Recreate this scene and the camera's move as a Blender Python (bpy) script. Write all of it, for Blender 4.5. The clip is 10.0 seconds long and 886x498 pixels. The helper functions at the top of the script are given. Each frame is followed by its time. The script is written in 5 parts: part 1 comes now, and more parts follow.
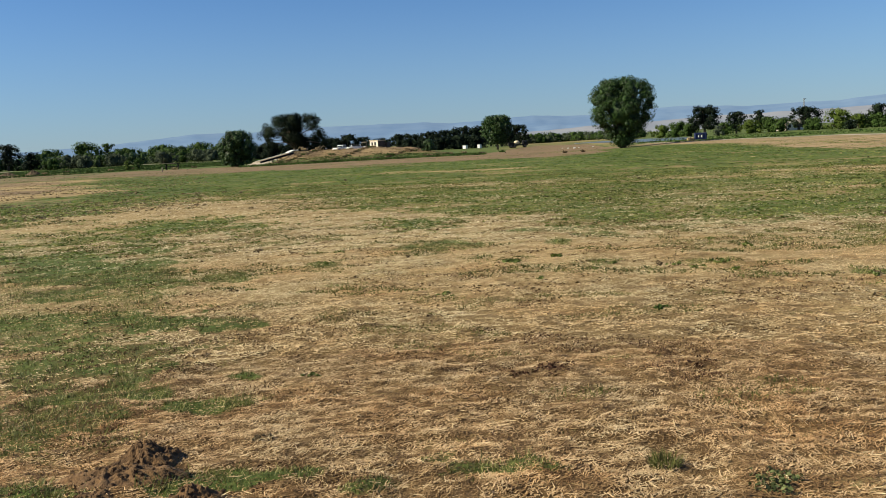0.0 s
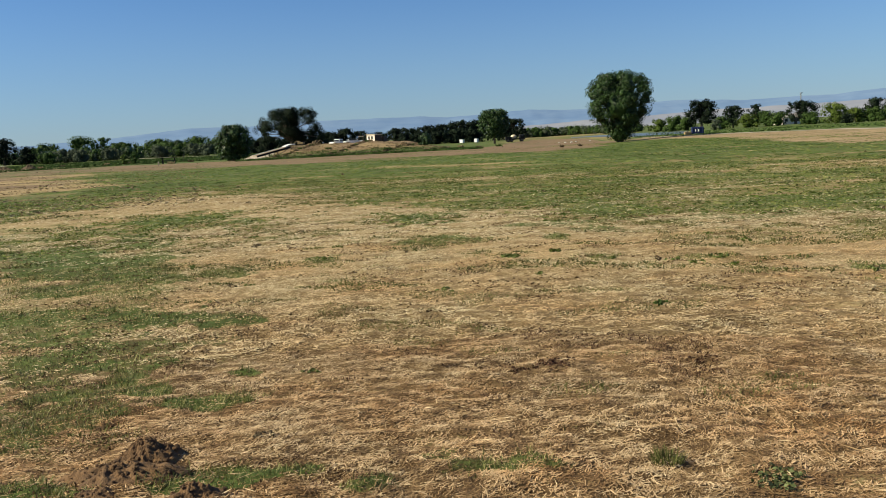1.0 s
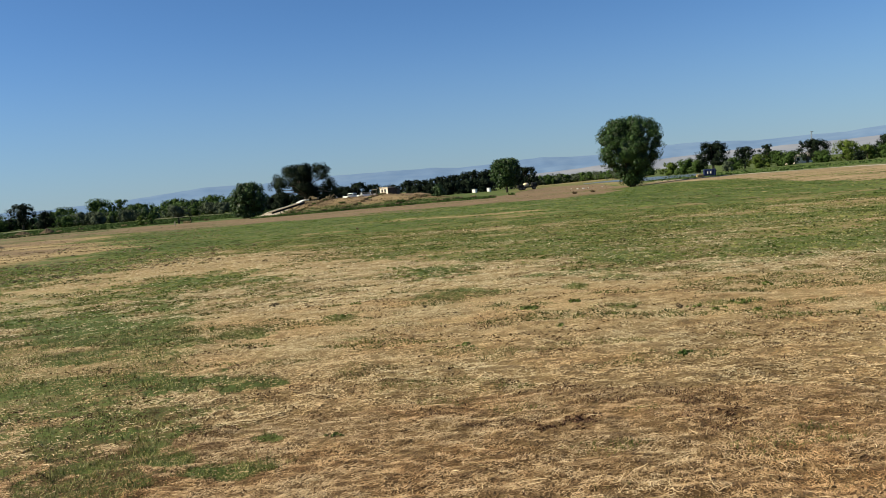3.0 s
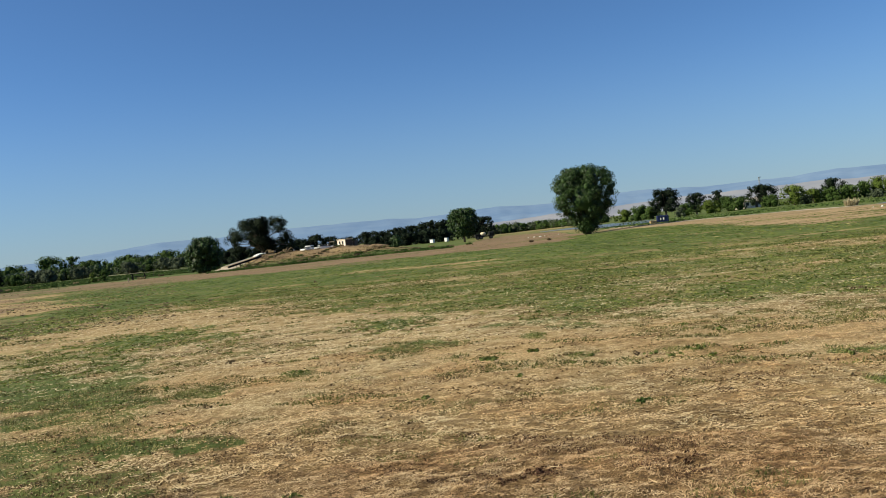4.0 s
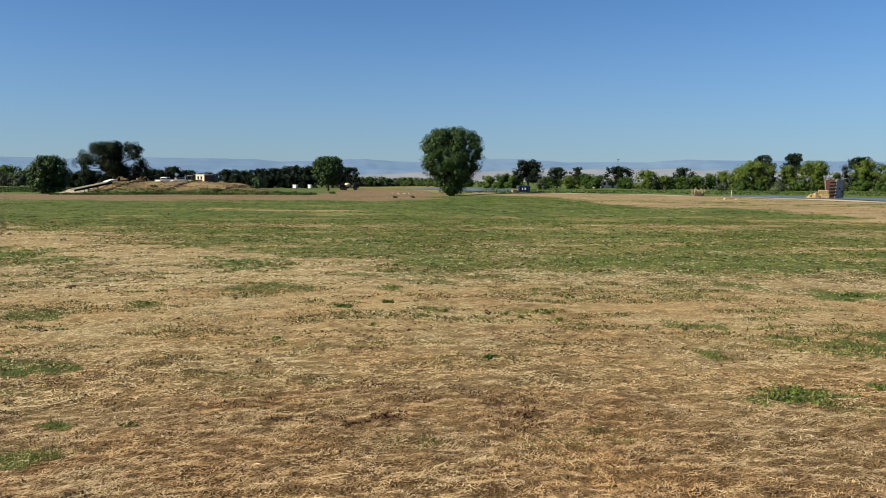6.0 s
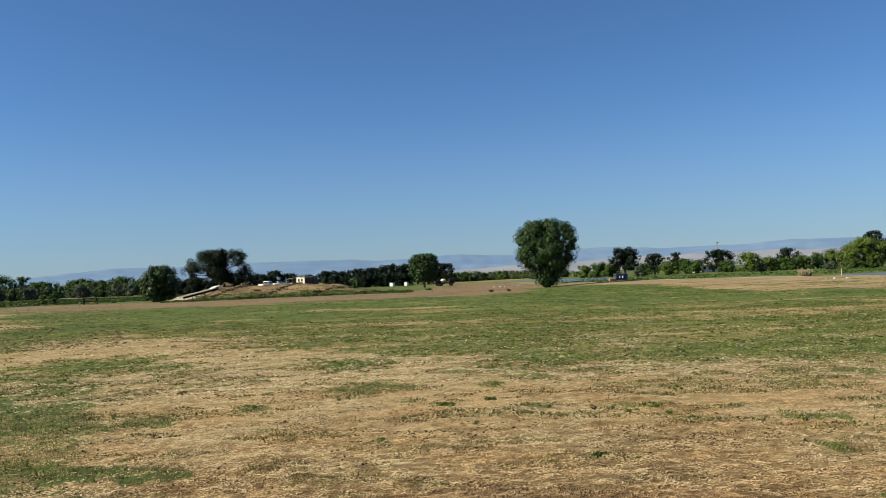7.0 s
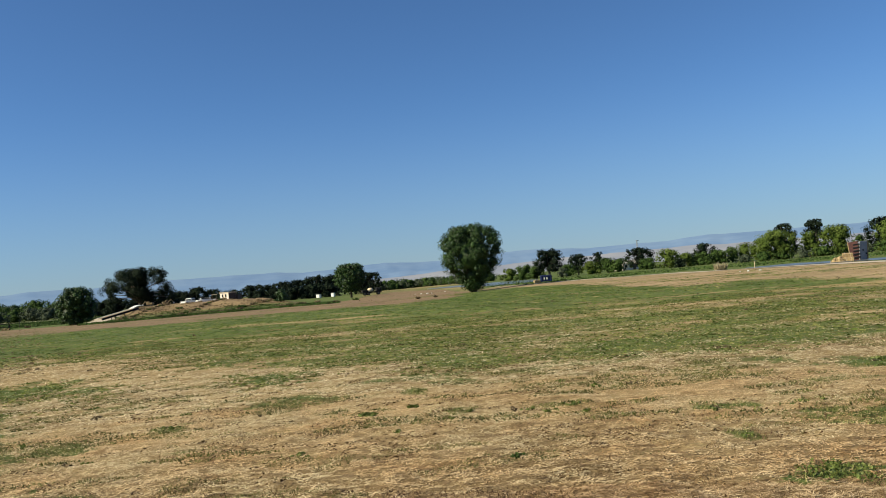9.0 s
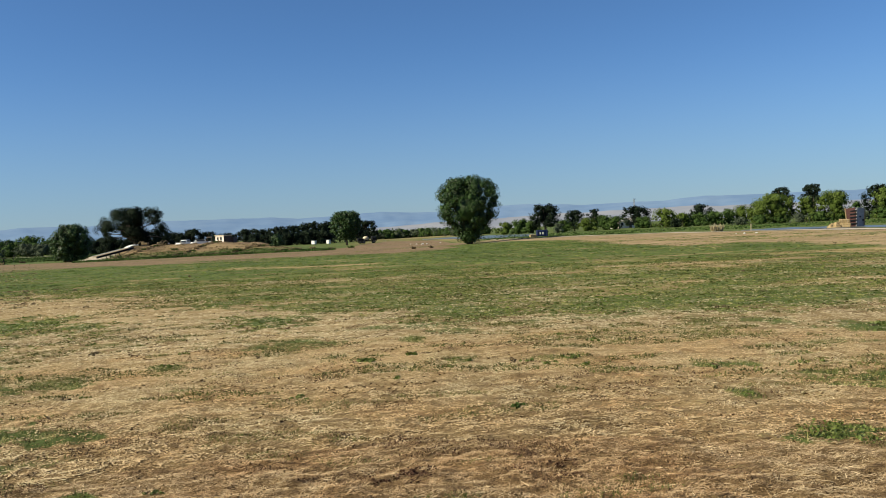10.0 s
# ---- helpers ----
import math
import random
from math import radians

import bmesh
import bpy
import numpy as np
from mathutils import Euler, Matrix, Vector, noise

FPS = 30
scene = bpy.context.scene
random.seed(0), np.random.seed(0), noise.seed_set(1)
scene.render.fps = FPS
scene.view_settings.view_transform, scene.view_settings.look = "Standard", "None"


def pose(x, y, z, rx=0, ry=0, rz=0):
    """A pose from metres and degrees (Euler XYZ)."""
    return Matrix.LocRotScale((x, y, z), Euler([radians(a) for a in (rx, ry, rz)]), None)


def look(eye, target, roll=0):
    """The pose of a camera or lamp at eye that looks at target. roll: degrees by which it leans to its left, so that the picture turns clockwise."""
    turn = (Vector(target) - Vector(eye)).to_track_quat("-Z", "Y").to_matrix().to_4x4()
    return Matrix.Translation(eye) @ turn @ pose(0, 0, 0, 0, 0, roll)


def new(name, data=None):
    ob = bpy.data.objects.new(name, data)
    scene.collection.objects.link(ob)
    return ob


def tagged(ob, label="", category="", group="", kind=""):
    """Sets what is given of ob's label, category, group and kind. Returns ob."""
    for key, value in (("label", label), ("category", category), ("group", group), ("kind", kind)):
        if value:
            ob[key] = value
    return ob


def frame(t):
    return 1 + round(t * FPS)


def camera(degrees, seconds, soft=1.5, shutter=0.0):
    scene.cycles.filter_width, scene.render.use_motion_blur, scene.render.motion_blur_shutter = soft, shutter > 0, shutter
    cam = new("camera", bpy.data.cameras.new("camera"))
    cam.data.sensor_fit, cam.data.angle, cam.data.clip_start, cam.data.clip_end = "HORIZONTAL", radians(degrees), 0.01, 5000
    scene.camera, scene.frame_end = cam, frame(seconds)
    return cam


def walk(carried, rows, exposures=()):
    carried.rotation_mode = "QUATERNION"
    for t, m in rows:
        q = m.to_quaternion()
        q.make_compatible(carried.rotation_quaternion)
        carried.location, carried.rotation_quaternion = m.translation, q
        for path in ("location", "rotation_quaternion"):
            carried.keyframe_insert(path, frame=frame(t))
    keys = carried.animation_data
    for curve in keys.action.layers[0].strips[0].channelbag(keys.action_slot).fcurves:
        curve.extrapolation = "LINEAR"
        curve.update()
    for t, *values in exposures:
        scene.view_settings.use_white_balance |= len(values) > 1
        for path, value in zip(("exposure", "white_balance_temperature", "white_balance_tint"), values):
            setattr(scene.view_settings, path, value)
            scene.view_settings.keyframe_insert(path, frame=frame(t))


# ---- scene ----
EYE = 1.6


def turned(x, y, z, yaw, pitch, roll):
    """A camera pose: yaw to the left, pitch up, roll to the left, in degrees."""
    return pose(x, y, z, 90 + pitch, 0, yaw) @ pose(0, 0, 0, 0, 0, roll)


cam = camera(54.57, 10.0, soft=0.95)
walk(cam, [
    (0.0, turned(0.049, -0.047, 1.559, -0.00, -7.07, -3.01)),
    (0.5, turned(0.028, -0.039, 1.563, -0.12, -7.39, -2.66)),
    (1.0, turned(0.026, -0.030, 1.570, -0.19, -7.47, -3.01)),
    (1.5, turned(0.036, -0.019, 1.565, -0.43, -7.42, -2.87)),
    (2.0, turned(0.030, -0.034, 1.574, -0.31, -7.44, -2.79)),
    (2.3, turned(0.017, -0.017, 1.585, 0.94, -7.38, -2.94)),
    (2.5, turned(0.008, -0.007, 1.592, 1.49, -7.12, -3.51)),
    (2.7, turned(-0.002, 0.010, 1.604, 1.36, -5.98, -4.30)),
    (3.8, turned(0.003, -0.017, 1.649, -1.18, -1.01, -5.92)),
    (4.0, turned(0.016, -0.011, 1.648, -2.48, -1.00, -6.00)),
    (4.2, turned(0.000, 0.028, 1.615, -4.53, -1.62, -5.95)),
    (4.5, turned(-0.022, 0.086, 1.567, -10.77, -3.23, -2.77)),
    (4.8, turned(-0.022, 0.106, 1.495, -16.32, -4.67, 3.03)),
    (5.0, turned(-0.022, 0.120, 1.447, -17.84, -6.37, 4.80)),
    (5.2, turned(-0.025, 0.106, 1.483, -17.83, -6.97, 5.26)),
    (5.5, turned(-0.029, 0.085, 1.538, -16.39, -6.34, 3.32)),
    (5.7, turned(-0.024, 0.046, 1.562, -15.16, -5.80, 1.37)),
    (6.0, turned(-0.017, -0.012, 1.598, -11.59, -4.52, 0.28)),
    (6.2, turned(-0.028, -0.013, 1.604, -6.32, -2.90, -0.80)),
    (7.3, turned(-0.064, -0.015, 1.633, -5.32, 2.48, -2.74)),
    (7.5, turned(-0.080, -0.019, 1.636, -5.36, 2.57, -3.13)),
    (7.8, turned(-0.064, -0.022, 1.633, -6.47, 2.36, -3.10)),
    (8.0, turned(-0.053, -0.025, 1.631, -8.49, 2.39, -3.24)),
    (8.5, turned(0.013, -0.049, 1.624, -10.43, 2.12, -3.08)),
    (9.0, turned(0.080, -0.041, 1.622, -10.27, 2.03, -4.80)),
    (9.5, turned(0.040, 0.020, 1.618, -10.37, 0.67, -3.98)),
    (10.0, turned(-0.007, 0.064, 1.594, -10.35, -1.23, -2.65)),
], exposures=[(0, 0.80, 6200, 5), (10, 0.80, 6200, 5)])

# ---- world and sun ----
SUN_FROM = Vector((-0.995, -0.09, 0.0)).normalized()   # low sun from the left, a little behind
SUN_HEIGHT = 34.0
world = bpy.data.worlds.new("sky")
scene.world = world
world.use_nodes = True
wn = world.node_tree
sky = wn.nodes.new("ShaderNodeTexSky")
sky.sky_type, sky.sun_disc = "NISHITA", False
sky.sun_elevation = radians(SUN_HEIGHT)
sky.sun_rotation = math.atan2(SUN_FROM.x, SUN_FROM.y)
sky.altitude, sky.air_density, sky.dust_density, sky.ozone_density = 0, 0.8, 0.15, 8.2
# valley haze, thickest along the horizon
tc = wn.nodes.new("ShaderNodeTexCoord")
height = wn.nodes.new("ShaderNodeSeparateXYZ")
wn.links.new(tc.outputs["Generated"], height.inputs[0])
thick = wn.nodes.new("ShaderNodeMapRange")
thick.interpolation_type = "SMOOTHERSTEP"
thick.inputs[1].default_value, thick.inputs[2].default_value = -0.08, 0.24
thick.inputs[3].default_value, thick.inputs[4].default_value = 0.62, 0.0
wn.links.new(height.outputs[2], thick.inputs[0])
haze = wn.nodes.new("ShaderNodeMix")
haze.data_type = "RGBA"
haze.inputs[7].default_value = (2.50, 3.14, 3.75, 1)
wn.links.new(thick.outputs[0], haze.inputs[0])
wn.links.new(sky.outputs[0], haze.inputs[6])
wn.links.new(haze.outputs[2], wn.nodes["Background"].inputs[0])
wn.nodes["Background"].inputs[1].default_value = 0.0625
sun_data = bpy.data.lights.new("sun", "SUN")
sun_data.energy, sun_data.angle, sun_data.color = 5.0, radians(0.53), (1.0, 0.88, 0.64)
sun = new("sun", sun_data)
sun_at = SUN_FROM * math.cos(radians(SUN_HEIGHT)) + Vector((0, 0, math.sin(radians(SUN_HEIGHT))))
sun.matrix_world = look(sun_at * 50, (0, 0, 0))

# ---- materials ----


def material(name):
    m = bpy.data.materials.new(name)
    m.use_nodes = True
    return m, m.node_tree, m.node_tree.nodes["Principled BSDF"]


def ramp(nt, stops):
    r = nt.nodes.new("ShaderNodeValToRGB")
    for i, (at, col) in enumerate(stops):
        e = r.color_ramp.elements[i] if i < 2 else r.color_ramp.elements.new(at)
        e.position, e.color = at, (*col, 1)
    return r


def noise_tex(nt, scale, detail=4.0, rough=0.6, coords=None, stretch=(1, 1, 1)):
    n = nt.nodes.new("ShaderNodeTexNoise")
    n.inputs["Scale"].default_value, n.inputs["Detail"].default_value, n.inputs["Roughness"].default_value = scale, detail, rough
    if coords is None:
        tc = nt.nodes.new("ShaderNodeTexCoord")
        coords = tc.outputs["Object"]
    if stretch != (1, 1, 1):
        mp = nt.nodes.new("ShaderNodeMapping")
        mp.inputs["Scale"].default_value = stretch
        nt.links.new(coords, mp.inputs[0])
        coords = mp.outputs[0]
    nt.links.new(coords, n.inputs["Vector"])
    return n


def mix_rgb(nt, fac, a, b, mode="MIX"):
    m = nt.nodes.new("ShaderNodeMix")
    m.data_type, m.blend_type = "RGBA", mode
    for sock, v in ((m.inputs[0], fac), (m.inputs[6], a), (m.inputs[7], b)):
        if isinstance(v, (int, float)):
            sock.default_value = v
        elif isinstance(v, tuple):
            sock.default_value = (*v, 1)
        else:
            nt.links.new(v, sock)
    return m.outputs[2]


def calc(nt, op, a, b=0.0, clamp=False):
    m = nt.nodes.new("ShaderNodeMath")
    m.operation, m.use_clamp = op, clamp
    for sock, v in ((m.inputs[0], a), (m.inputs[1], b)):
        if isinstance(v, (int, float)):
            sock.default_value = v
        else:
            nt.links.new(v, sock)
    return m.outputs[0]


def bumped(nt, bsdf, height, strength=0.4, distance=0.02):
    b = nt.nodes.new("ShaderNodeBump")
    b.inputs["Strength"].default_value, b.inputs["Distance"].default_value = strength, distance
    nt.links.new(height, b.inputs["Height"])
    nt.links.new(b.outputs[0], bsdf.inputs["Normal"])


def worn(name, light, dark, rough=0.7, metal=0.0, scale=3.0, bump=0.15, gloss=0.5):
    """A painted, wooden or metal surface with stains at two scales and fine relief."""
    m, nt, b = material(name)
    big, fine = noise_tex(nt, scale), noise_tex(nt, scale * 12, 3)
    both = calc(nt, "ADD", calc(nt, "MULTIPLY", big.outputs["Fac"], 0.65), calc(nt, "MULTIPLY", fine.outputs["Fac"], 0.35))
    r = ramp(nt, [(0.32, dark), (0.62, light)])
    nt.links.new(both, r.inputs[0])
    nt.links.new(r.outputs[0], b.inputs["Base Color"])
    b.inputs["Roughness"].default_value, b.inputs["Metallic"].default_value = rough, metal
    b.inputs["Specular IOR Level"].default_value = gloss
    bumped(nt, b, fine.outputs["Fac"], bump, 0.01)
    return m


def leafy(name, dark, mid, light, through_light=0.25, rough=0.55, toned=0.0, half=0.55, gloss=0.2, rust=0.0):
    """Leaves: one shade each, some light let through."""
    m, nt, b = material(name)
    geo = nt.nodes.new("ShaderNodeNewGeometry")
    r = ramp(nt, [(0.0, dark), (1.0, light), (half, mid)])
    shade = geo.outputs["Random Per Island"]
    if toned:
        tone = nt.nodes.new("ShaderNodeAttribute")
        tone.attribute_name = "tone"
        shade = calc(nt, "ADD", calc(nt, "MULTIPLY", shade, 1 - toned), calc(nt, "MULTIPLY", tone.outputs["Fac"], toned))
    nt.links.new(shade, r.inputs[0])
    colour = r.outputs[0]
    if rust:
        stain = ramp(nt, [(0.40, (0, 0, 0)), (0.64, (rust, rust, rust))])
        nt.links.new(noise_tex(nt, 0.75, 4, 0.65).outputs["Fac"], stain.inputs[0])
        colour = mix_rgb(nt, stain.outputs[0], colour, (0.99, 0.76, 0.57), "MULTIPLY")
    nt.links.new(colour, b.inputs["Base Color"])
    b.inputs["Roughness"].default_value = rough
    b.inputs["Specular IOR Level"].default_value = gloss
    t = nt.nodes.new("ShaderNodeBsdfTranslucent")
    nt.links.new(colour, t.inputs[0])
    mx = nt.nodes.new("ShaderNodeMixShader")
    mx.inputs[0].default_value = through_light
    nt.links.new(b.outputs[0], mx.inputs[1])
    nt.links.new(t.outputs[0], mx.inputs[2])
    nt.links.new(mx.outputs[0], nt.nodes["Material Output"].inputs[0])
    return m


def ground_material():
    """Mown field: dry thatch, living grass, bare tan bank and brown dirt, by the zones of the sheet."""
    m, nt, b = material("field_ground")
    zone = nt.nodes.new("ShaderNodeAttribute")
    zone.attribute_name = "zone"
    sep = nt.nodes.new("ShaderNodeSeparateColor")
    nt.links.new(zone.outputs["Color"], sep.inputs[0])
    n1, n2, n3 = noise_tex(nt, 0.5, 5, 0.65), noise_tex(nt, 5.0, 5, 0.7), noise_tex(nt, 38.0, 4, 0.7)
    n4, n5 = noise_tex(nt, 0.9, 6, 0.7, stretch=(0.8, 1, 1)), noise_tex(nt, 0.13, 4, 0.6)
    fine = calc(nt, "ADD", calc(nt, "MULTIPLY", n2.outputs["Fac"], 0.5), calc(nt, "MULTIPLY", n3.outputs["Fac"], 0.5))
    wide = calc(nt, "ADD", calc(nt, "MULTIPLY", n4.outputs["Fac"], 0.6), calc(nt, "MULTIPLY", n5.outputs["Fac"], 0.4))
    tone = calc(nt, "ADD", calc(nt, "MULTIPLY", wide, 0.45), calc(nt, "MULTIPLY", fine, 0.55))

    def toned(stops):
        r = ramp(nt, stops)
        nt.links.new(tone, r.inputs[0])
        return r.outputs[0]

    def broken(amount, lo=0.3, hi=0.7, coarse=2.0, small=1.3):
        e = calc(nt, "ADD", calc(nt, "MULTIPLY", calc(nt, "SUBTRACT", fine, 0.5), small), amount)
        e = calc(nt, "ADD", calc(nt, "MULTIPLY", calc(nt, "SUBTRACT", n4.outputs["Fac"], 0.5), coarse), e)
        mr = nt.nodes.new("ShaderNodeMapRange")
        mr.interpolation_type = "SMOOTHSTEP"
        mr.inputs[1].default_value, mr.inputs[2].default_value = lo, hi
        nt.links.new(e, mr.inputs[0])
        return mr.outputs[0]

    # soil colour is darkened for the shade under the straw near by
    soil = toned([(0.36, (0.042, 0.022, 0.009)), (0.66, (0.36, 0.25, 0.12)), (0.5, (0.112, 0.067, 0.029))])
    straw = toned([(0.38, (0.10, 0.064, 0.028)), (0.62, (0.53, 0.405, 0.215)), (0.5, (0.31, 0.222, 0.106))])
    grass = toned([(0.38, (0.034, 0.050, 0.011)), (0.64, (0.18, 0.190, 0.058)), (0.51, (0.080, 0.108, 0.025))])
    tan = toned([(0.38, (0.20, 0.138, 0.072)), (0.62, (0.47, 0.345, 0.20)), (0.5, (0.32, 0.225, 0.124))])
    n6 = noise_tex(nt, 0.45, 5, 0.75, stretch=(0.3, 1, 1))
    streak = ramp(nt, [(0.44, (0, 0, 0)), (0.62, (0.75, 0.75, 0.75))])
    nt.links.new(n6.outputs["Fac"], streak.inputs[0])
    tan = mix_rgb(nt, streak.outputs[0], tan, toned([(0.38, (0.10, 0.078, 0.034)), (0.62, (0.27, 0.205, 0.10))]))
    dirt = toned([(0.38, (0.104, 0.066, 0.036)), (0.62, (0.258, 0.180, 0.106))])
    c = mix_rgb(nt, zone.outputs["Alpha"], soil, straw)
    c = mix_rgb(nt, broken(sep.outputs[0], 0.22, 0.78, 1.6, 2.0), c, grass)
    c = mix_rgb(nt, broken(sep.outputs[1]), c, tan)
    c = mix_rgb(nt, broken(sep.outputs[2]), c, dirt)
    nt.links.new(c, b.inputs["Base Color"])
    b.inputs["Roughness"].default_value = 0.95
    b.inputs["Specular IOR Level"].default_value = 0.15
    bumped(nt, b, fine, 0.8, 0.05)
    return m


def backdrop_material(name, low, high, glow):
    """Far hills; the haze of miles of air is put into colour and glow."""
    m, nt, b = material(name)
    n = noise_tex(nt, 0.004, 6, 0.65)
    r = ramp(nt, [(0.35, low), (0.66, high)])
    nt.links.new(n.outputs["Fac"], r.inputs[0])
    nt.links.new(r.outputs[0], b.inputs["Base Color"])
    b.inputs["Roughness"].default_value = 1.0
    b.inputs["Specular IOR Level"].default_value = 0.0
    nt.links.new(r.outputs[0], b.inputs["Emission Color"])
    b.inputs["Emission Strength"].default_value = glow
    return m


M_GROUND = ground_material()
M_STRAW = leafy("dry_straw", (0.066, 0.034, 0.015), (0.35, 0.230, 0.104), (0.78, 0.605, 0.37), 0.12, 0.6, 0.42, 0.5)
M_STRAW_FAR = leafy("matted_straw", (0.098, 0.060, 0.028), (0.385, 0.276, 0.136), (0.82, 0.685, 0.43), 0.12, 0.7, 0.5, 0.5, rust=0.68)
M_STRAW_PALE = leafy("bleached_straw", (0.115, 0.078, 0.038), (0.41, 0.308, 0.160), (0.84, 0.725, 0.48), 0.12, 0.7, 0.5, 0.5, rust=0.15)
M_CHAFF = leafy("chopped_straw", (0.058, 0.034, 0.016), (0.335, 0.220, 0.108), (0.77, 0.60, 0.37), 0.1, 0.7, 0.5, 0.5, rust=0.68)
M_GRASS = leafy("grass_blades", (0.022, 0.028, 0.007), (0.119, 0.127, 0.031), (0.41, 0.38, 0.145), 0.3, 0.5, 0.45)
M_TURF = leafy("far_turf", (0.056, 0.090, 0.017), (0.126, 0.180, 0.035), (0.245, 0.262, 0.080), 0.45, 0.8, 0.85, 0.5)
M_SWARD = leafy("mown_turf", (0.055, 0.086, 0.017), (0.138, 0.178, 0.037), (0.29, 0.282, 0.095), 0.45, 0.8, 0.85, 0.5)
M_FLECK = leafy("far_straw", (0.14, 0.10, 0.045), (0.30, 0.23, 0.11), (0.52, 0.42, 0.21), 0.4, 0.8, 0.7, 0.5)
M_OLIVE = leafy("olive_tufts", (0.058, 0.062, 0.019), (0.105, 0.112, 0.032), (0.22, 0.21, 0.07), 0.3, 0.8, 0.6, 0.5)
M_THATCH = leafy("brown_thatch", (0.058, 0.034, 0.015), (0.12, 0.074, 0.034), (0.23, 0.150, 0.072), 0.1, 0.8)
M_REDWEED = leafy("red_brown_weed", (0.022, 0.010, 0.006), (0.065, 0.030, 0.017), (0.15, 0.082, 0.048), 0.1, 0.8)
M_WEED = leafy("weed_leaves", (0.056, 0.080, 0.016), (0.128, 0.160, 0.034), (0.23, 0.255, 0.080), 0.25, 0.5)
M_SAGE = leafy("dusty_leaves", (0.045, 0.058, 0.018), (0.100, 0.118, 0.042), (0.19, 0.205, 0.085), 0.2, 0.7)
M_DARKWEED = leafy("dry_weed", (0.05, 0.035, 0.02), (0.11, 0.08, 0.045), (0.20, 0.16, 0.09), 0.15, 0.8)
M_TUFT = leafy("pale_tuft", (0.15, 0.108, 0.056), (0.24, 0.180, 0.10), (0.36, 0.285, 0.168), 0.25, 0.8)
M_PLUME = leafy("dry_plumes", (0.30, 0.25, 0.15), (0.42, 0.36, 0.23), (0.55, 0.48, 0.32), 0.3, 0.8)
M_COTTON = leafy("cottonwood_leaves", (0.006, 0.014, 0.004), (0.024, 0.050, 0.011), (0.098, 0.162, 0.046), 0.06, 0.45, 0.4, gloss=0.2)
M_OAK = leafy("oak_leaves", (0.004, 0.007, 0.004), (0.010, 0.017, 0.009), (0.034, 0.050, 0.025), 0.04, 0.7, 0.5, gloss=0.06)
M_WILLOW = leafy("willow_leaves", (0.034, 0.054, 0.010), (0.080, 0.112, 0.022), (0.140, 0.178, 0.044), 0.12, 0.7, 0.8, gloss=0.06)
M_SHRUB = leafy("shrub_leaves", (0.022, 0.042, 0.010), (0.054, 0.088, 0.022), (0.102, 0.146, 0.042), 0.10, 0.7, 0.75, gloss=0.06)
M_SILVER = leafy("silver_leaves", (0.040, 0.052, 0.030), (0.075, 0.092, 0.058), (0.125, 0.145, 0.095), 0.12, 0.7, 0.6, gloss=0.06)
M_BARK = worn("bark", (0.09, 0.07, 0.05), (0.035, 0.027, 0.02), 0.95, scale=2.0, bump=0.6)
M_SOIL = worn("dug_soil", (0.180, 0.098, 0.040), (0.060, 0.031, 0.013), 1.0, scale=9.0, bump=0.9)
M_HEAP = worn("dry_earth", (0.25, 0.165, 0.095), (0.12, 0.078, 0.044), 1.0, scale=3.0, bump=0.9)
M_DARKEARTH = worn("dark_earth", (0.11, 0.074, 0.038), (0.05, 0.034, 0.018), 1.0, scale=5.0, bump=0.9)
M_HAY = worn("hay", (0.34, 0.25, 0.125), (0.15, 0.10, 0.045), 0.95, scale=6.0, bump=0.7)
M_GREYPLY = worn("grey_plywood", (0.33, 0.31, 0.315), (0.22, 0.205, 0.21), 0.8, scale=2.0)
M_REDWOOD = worn("red_boards", (0.115, 0.044, 0.036), (0.055, 0.023, 0.020), 0.8, scale=3.0)
M_BLACK = worn("black_paint", (0.02, 0.02, 0.022), (0.008, 0.008, 0.009), 0.95, scale=3.0, gloss=0.1)
M_PALEWOOD = worn("pale_wood", (0.55, 0.45, 0.33), (0.36, 0.28, 0.19), 0.85, scale=3.0)
M_SANDY = worn("sandy_boards", (0.40, 0.30, 0.19), (0.24, 0.17, 0.10), 0.9, scale=3.0)
M_DARKWOOD = worn("dark_wood", (0.07, 0.052, 0.04), (0.03, 0.022, 0.018), 0.85, scale=3.0)
M_BLUE = worn("blue_paint", (0.012, 0.026, 0.11), (0.007, 0.015, 0.06), 0.9, scale=2.0)
M_WHITE = worn("white_paint", (0.80, 0.79, 0.76), (0.62, 0.60, 0.55), 0.6, scale=2.0)
M_CREAM = worn("cream_paint", (0.70, 0.60, 0.40), (0.48, 0.38, 0.24), 0.55, scale=1.5)
M_BEIGE = worn("beige_siding", (0.76, 0.66, 0.56), (0.58, 0.48, 0.39), 0.8, scale=1.5)
M_YELLOW = worn("machine_yellow", (0.22, 0.15, 0.06), (0.10, 0.068, 0.034), 0.6, scale=2.0)
M_TYRE = worn("tyre_rubber", (0.03, 0.03, 0.03), (0.015, 0.015, 0.015), 0.9, scale=8.0, gloss=0.1)
M_STEEL = worn("galvanised_steel", (0.42, 0.43, 0.44), (0.25, 0.25, 0.26), 0.45, 0.8, scale=6.0)
M_RIM = worn("dull_rim", (0.10, 0.10, 0.10), (0.05, 0.05, 0.05), 0.8, scale=6.0, gloss=0.1)
M_GLASS = worn("dark_window", (0.03, 0.035, 0.04), (0.015, 0.018, 0.02), 0.08, scale=2.0, bump=0.0)
M_ROOF = worn("grey_roof", (0.34, 0.31, 0.28), (0.20, 0.18, 0.165), 0.9, scale=1.0)
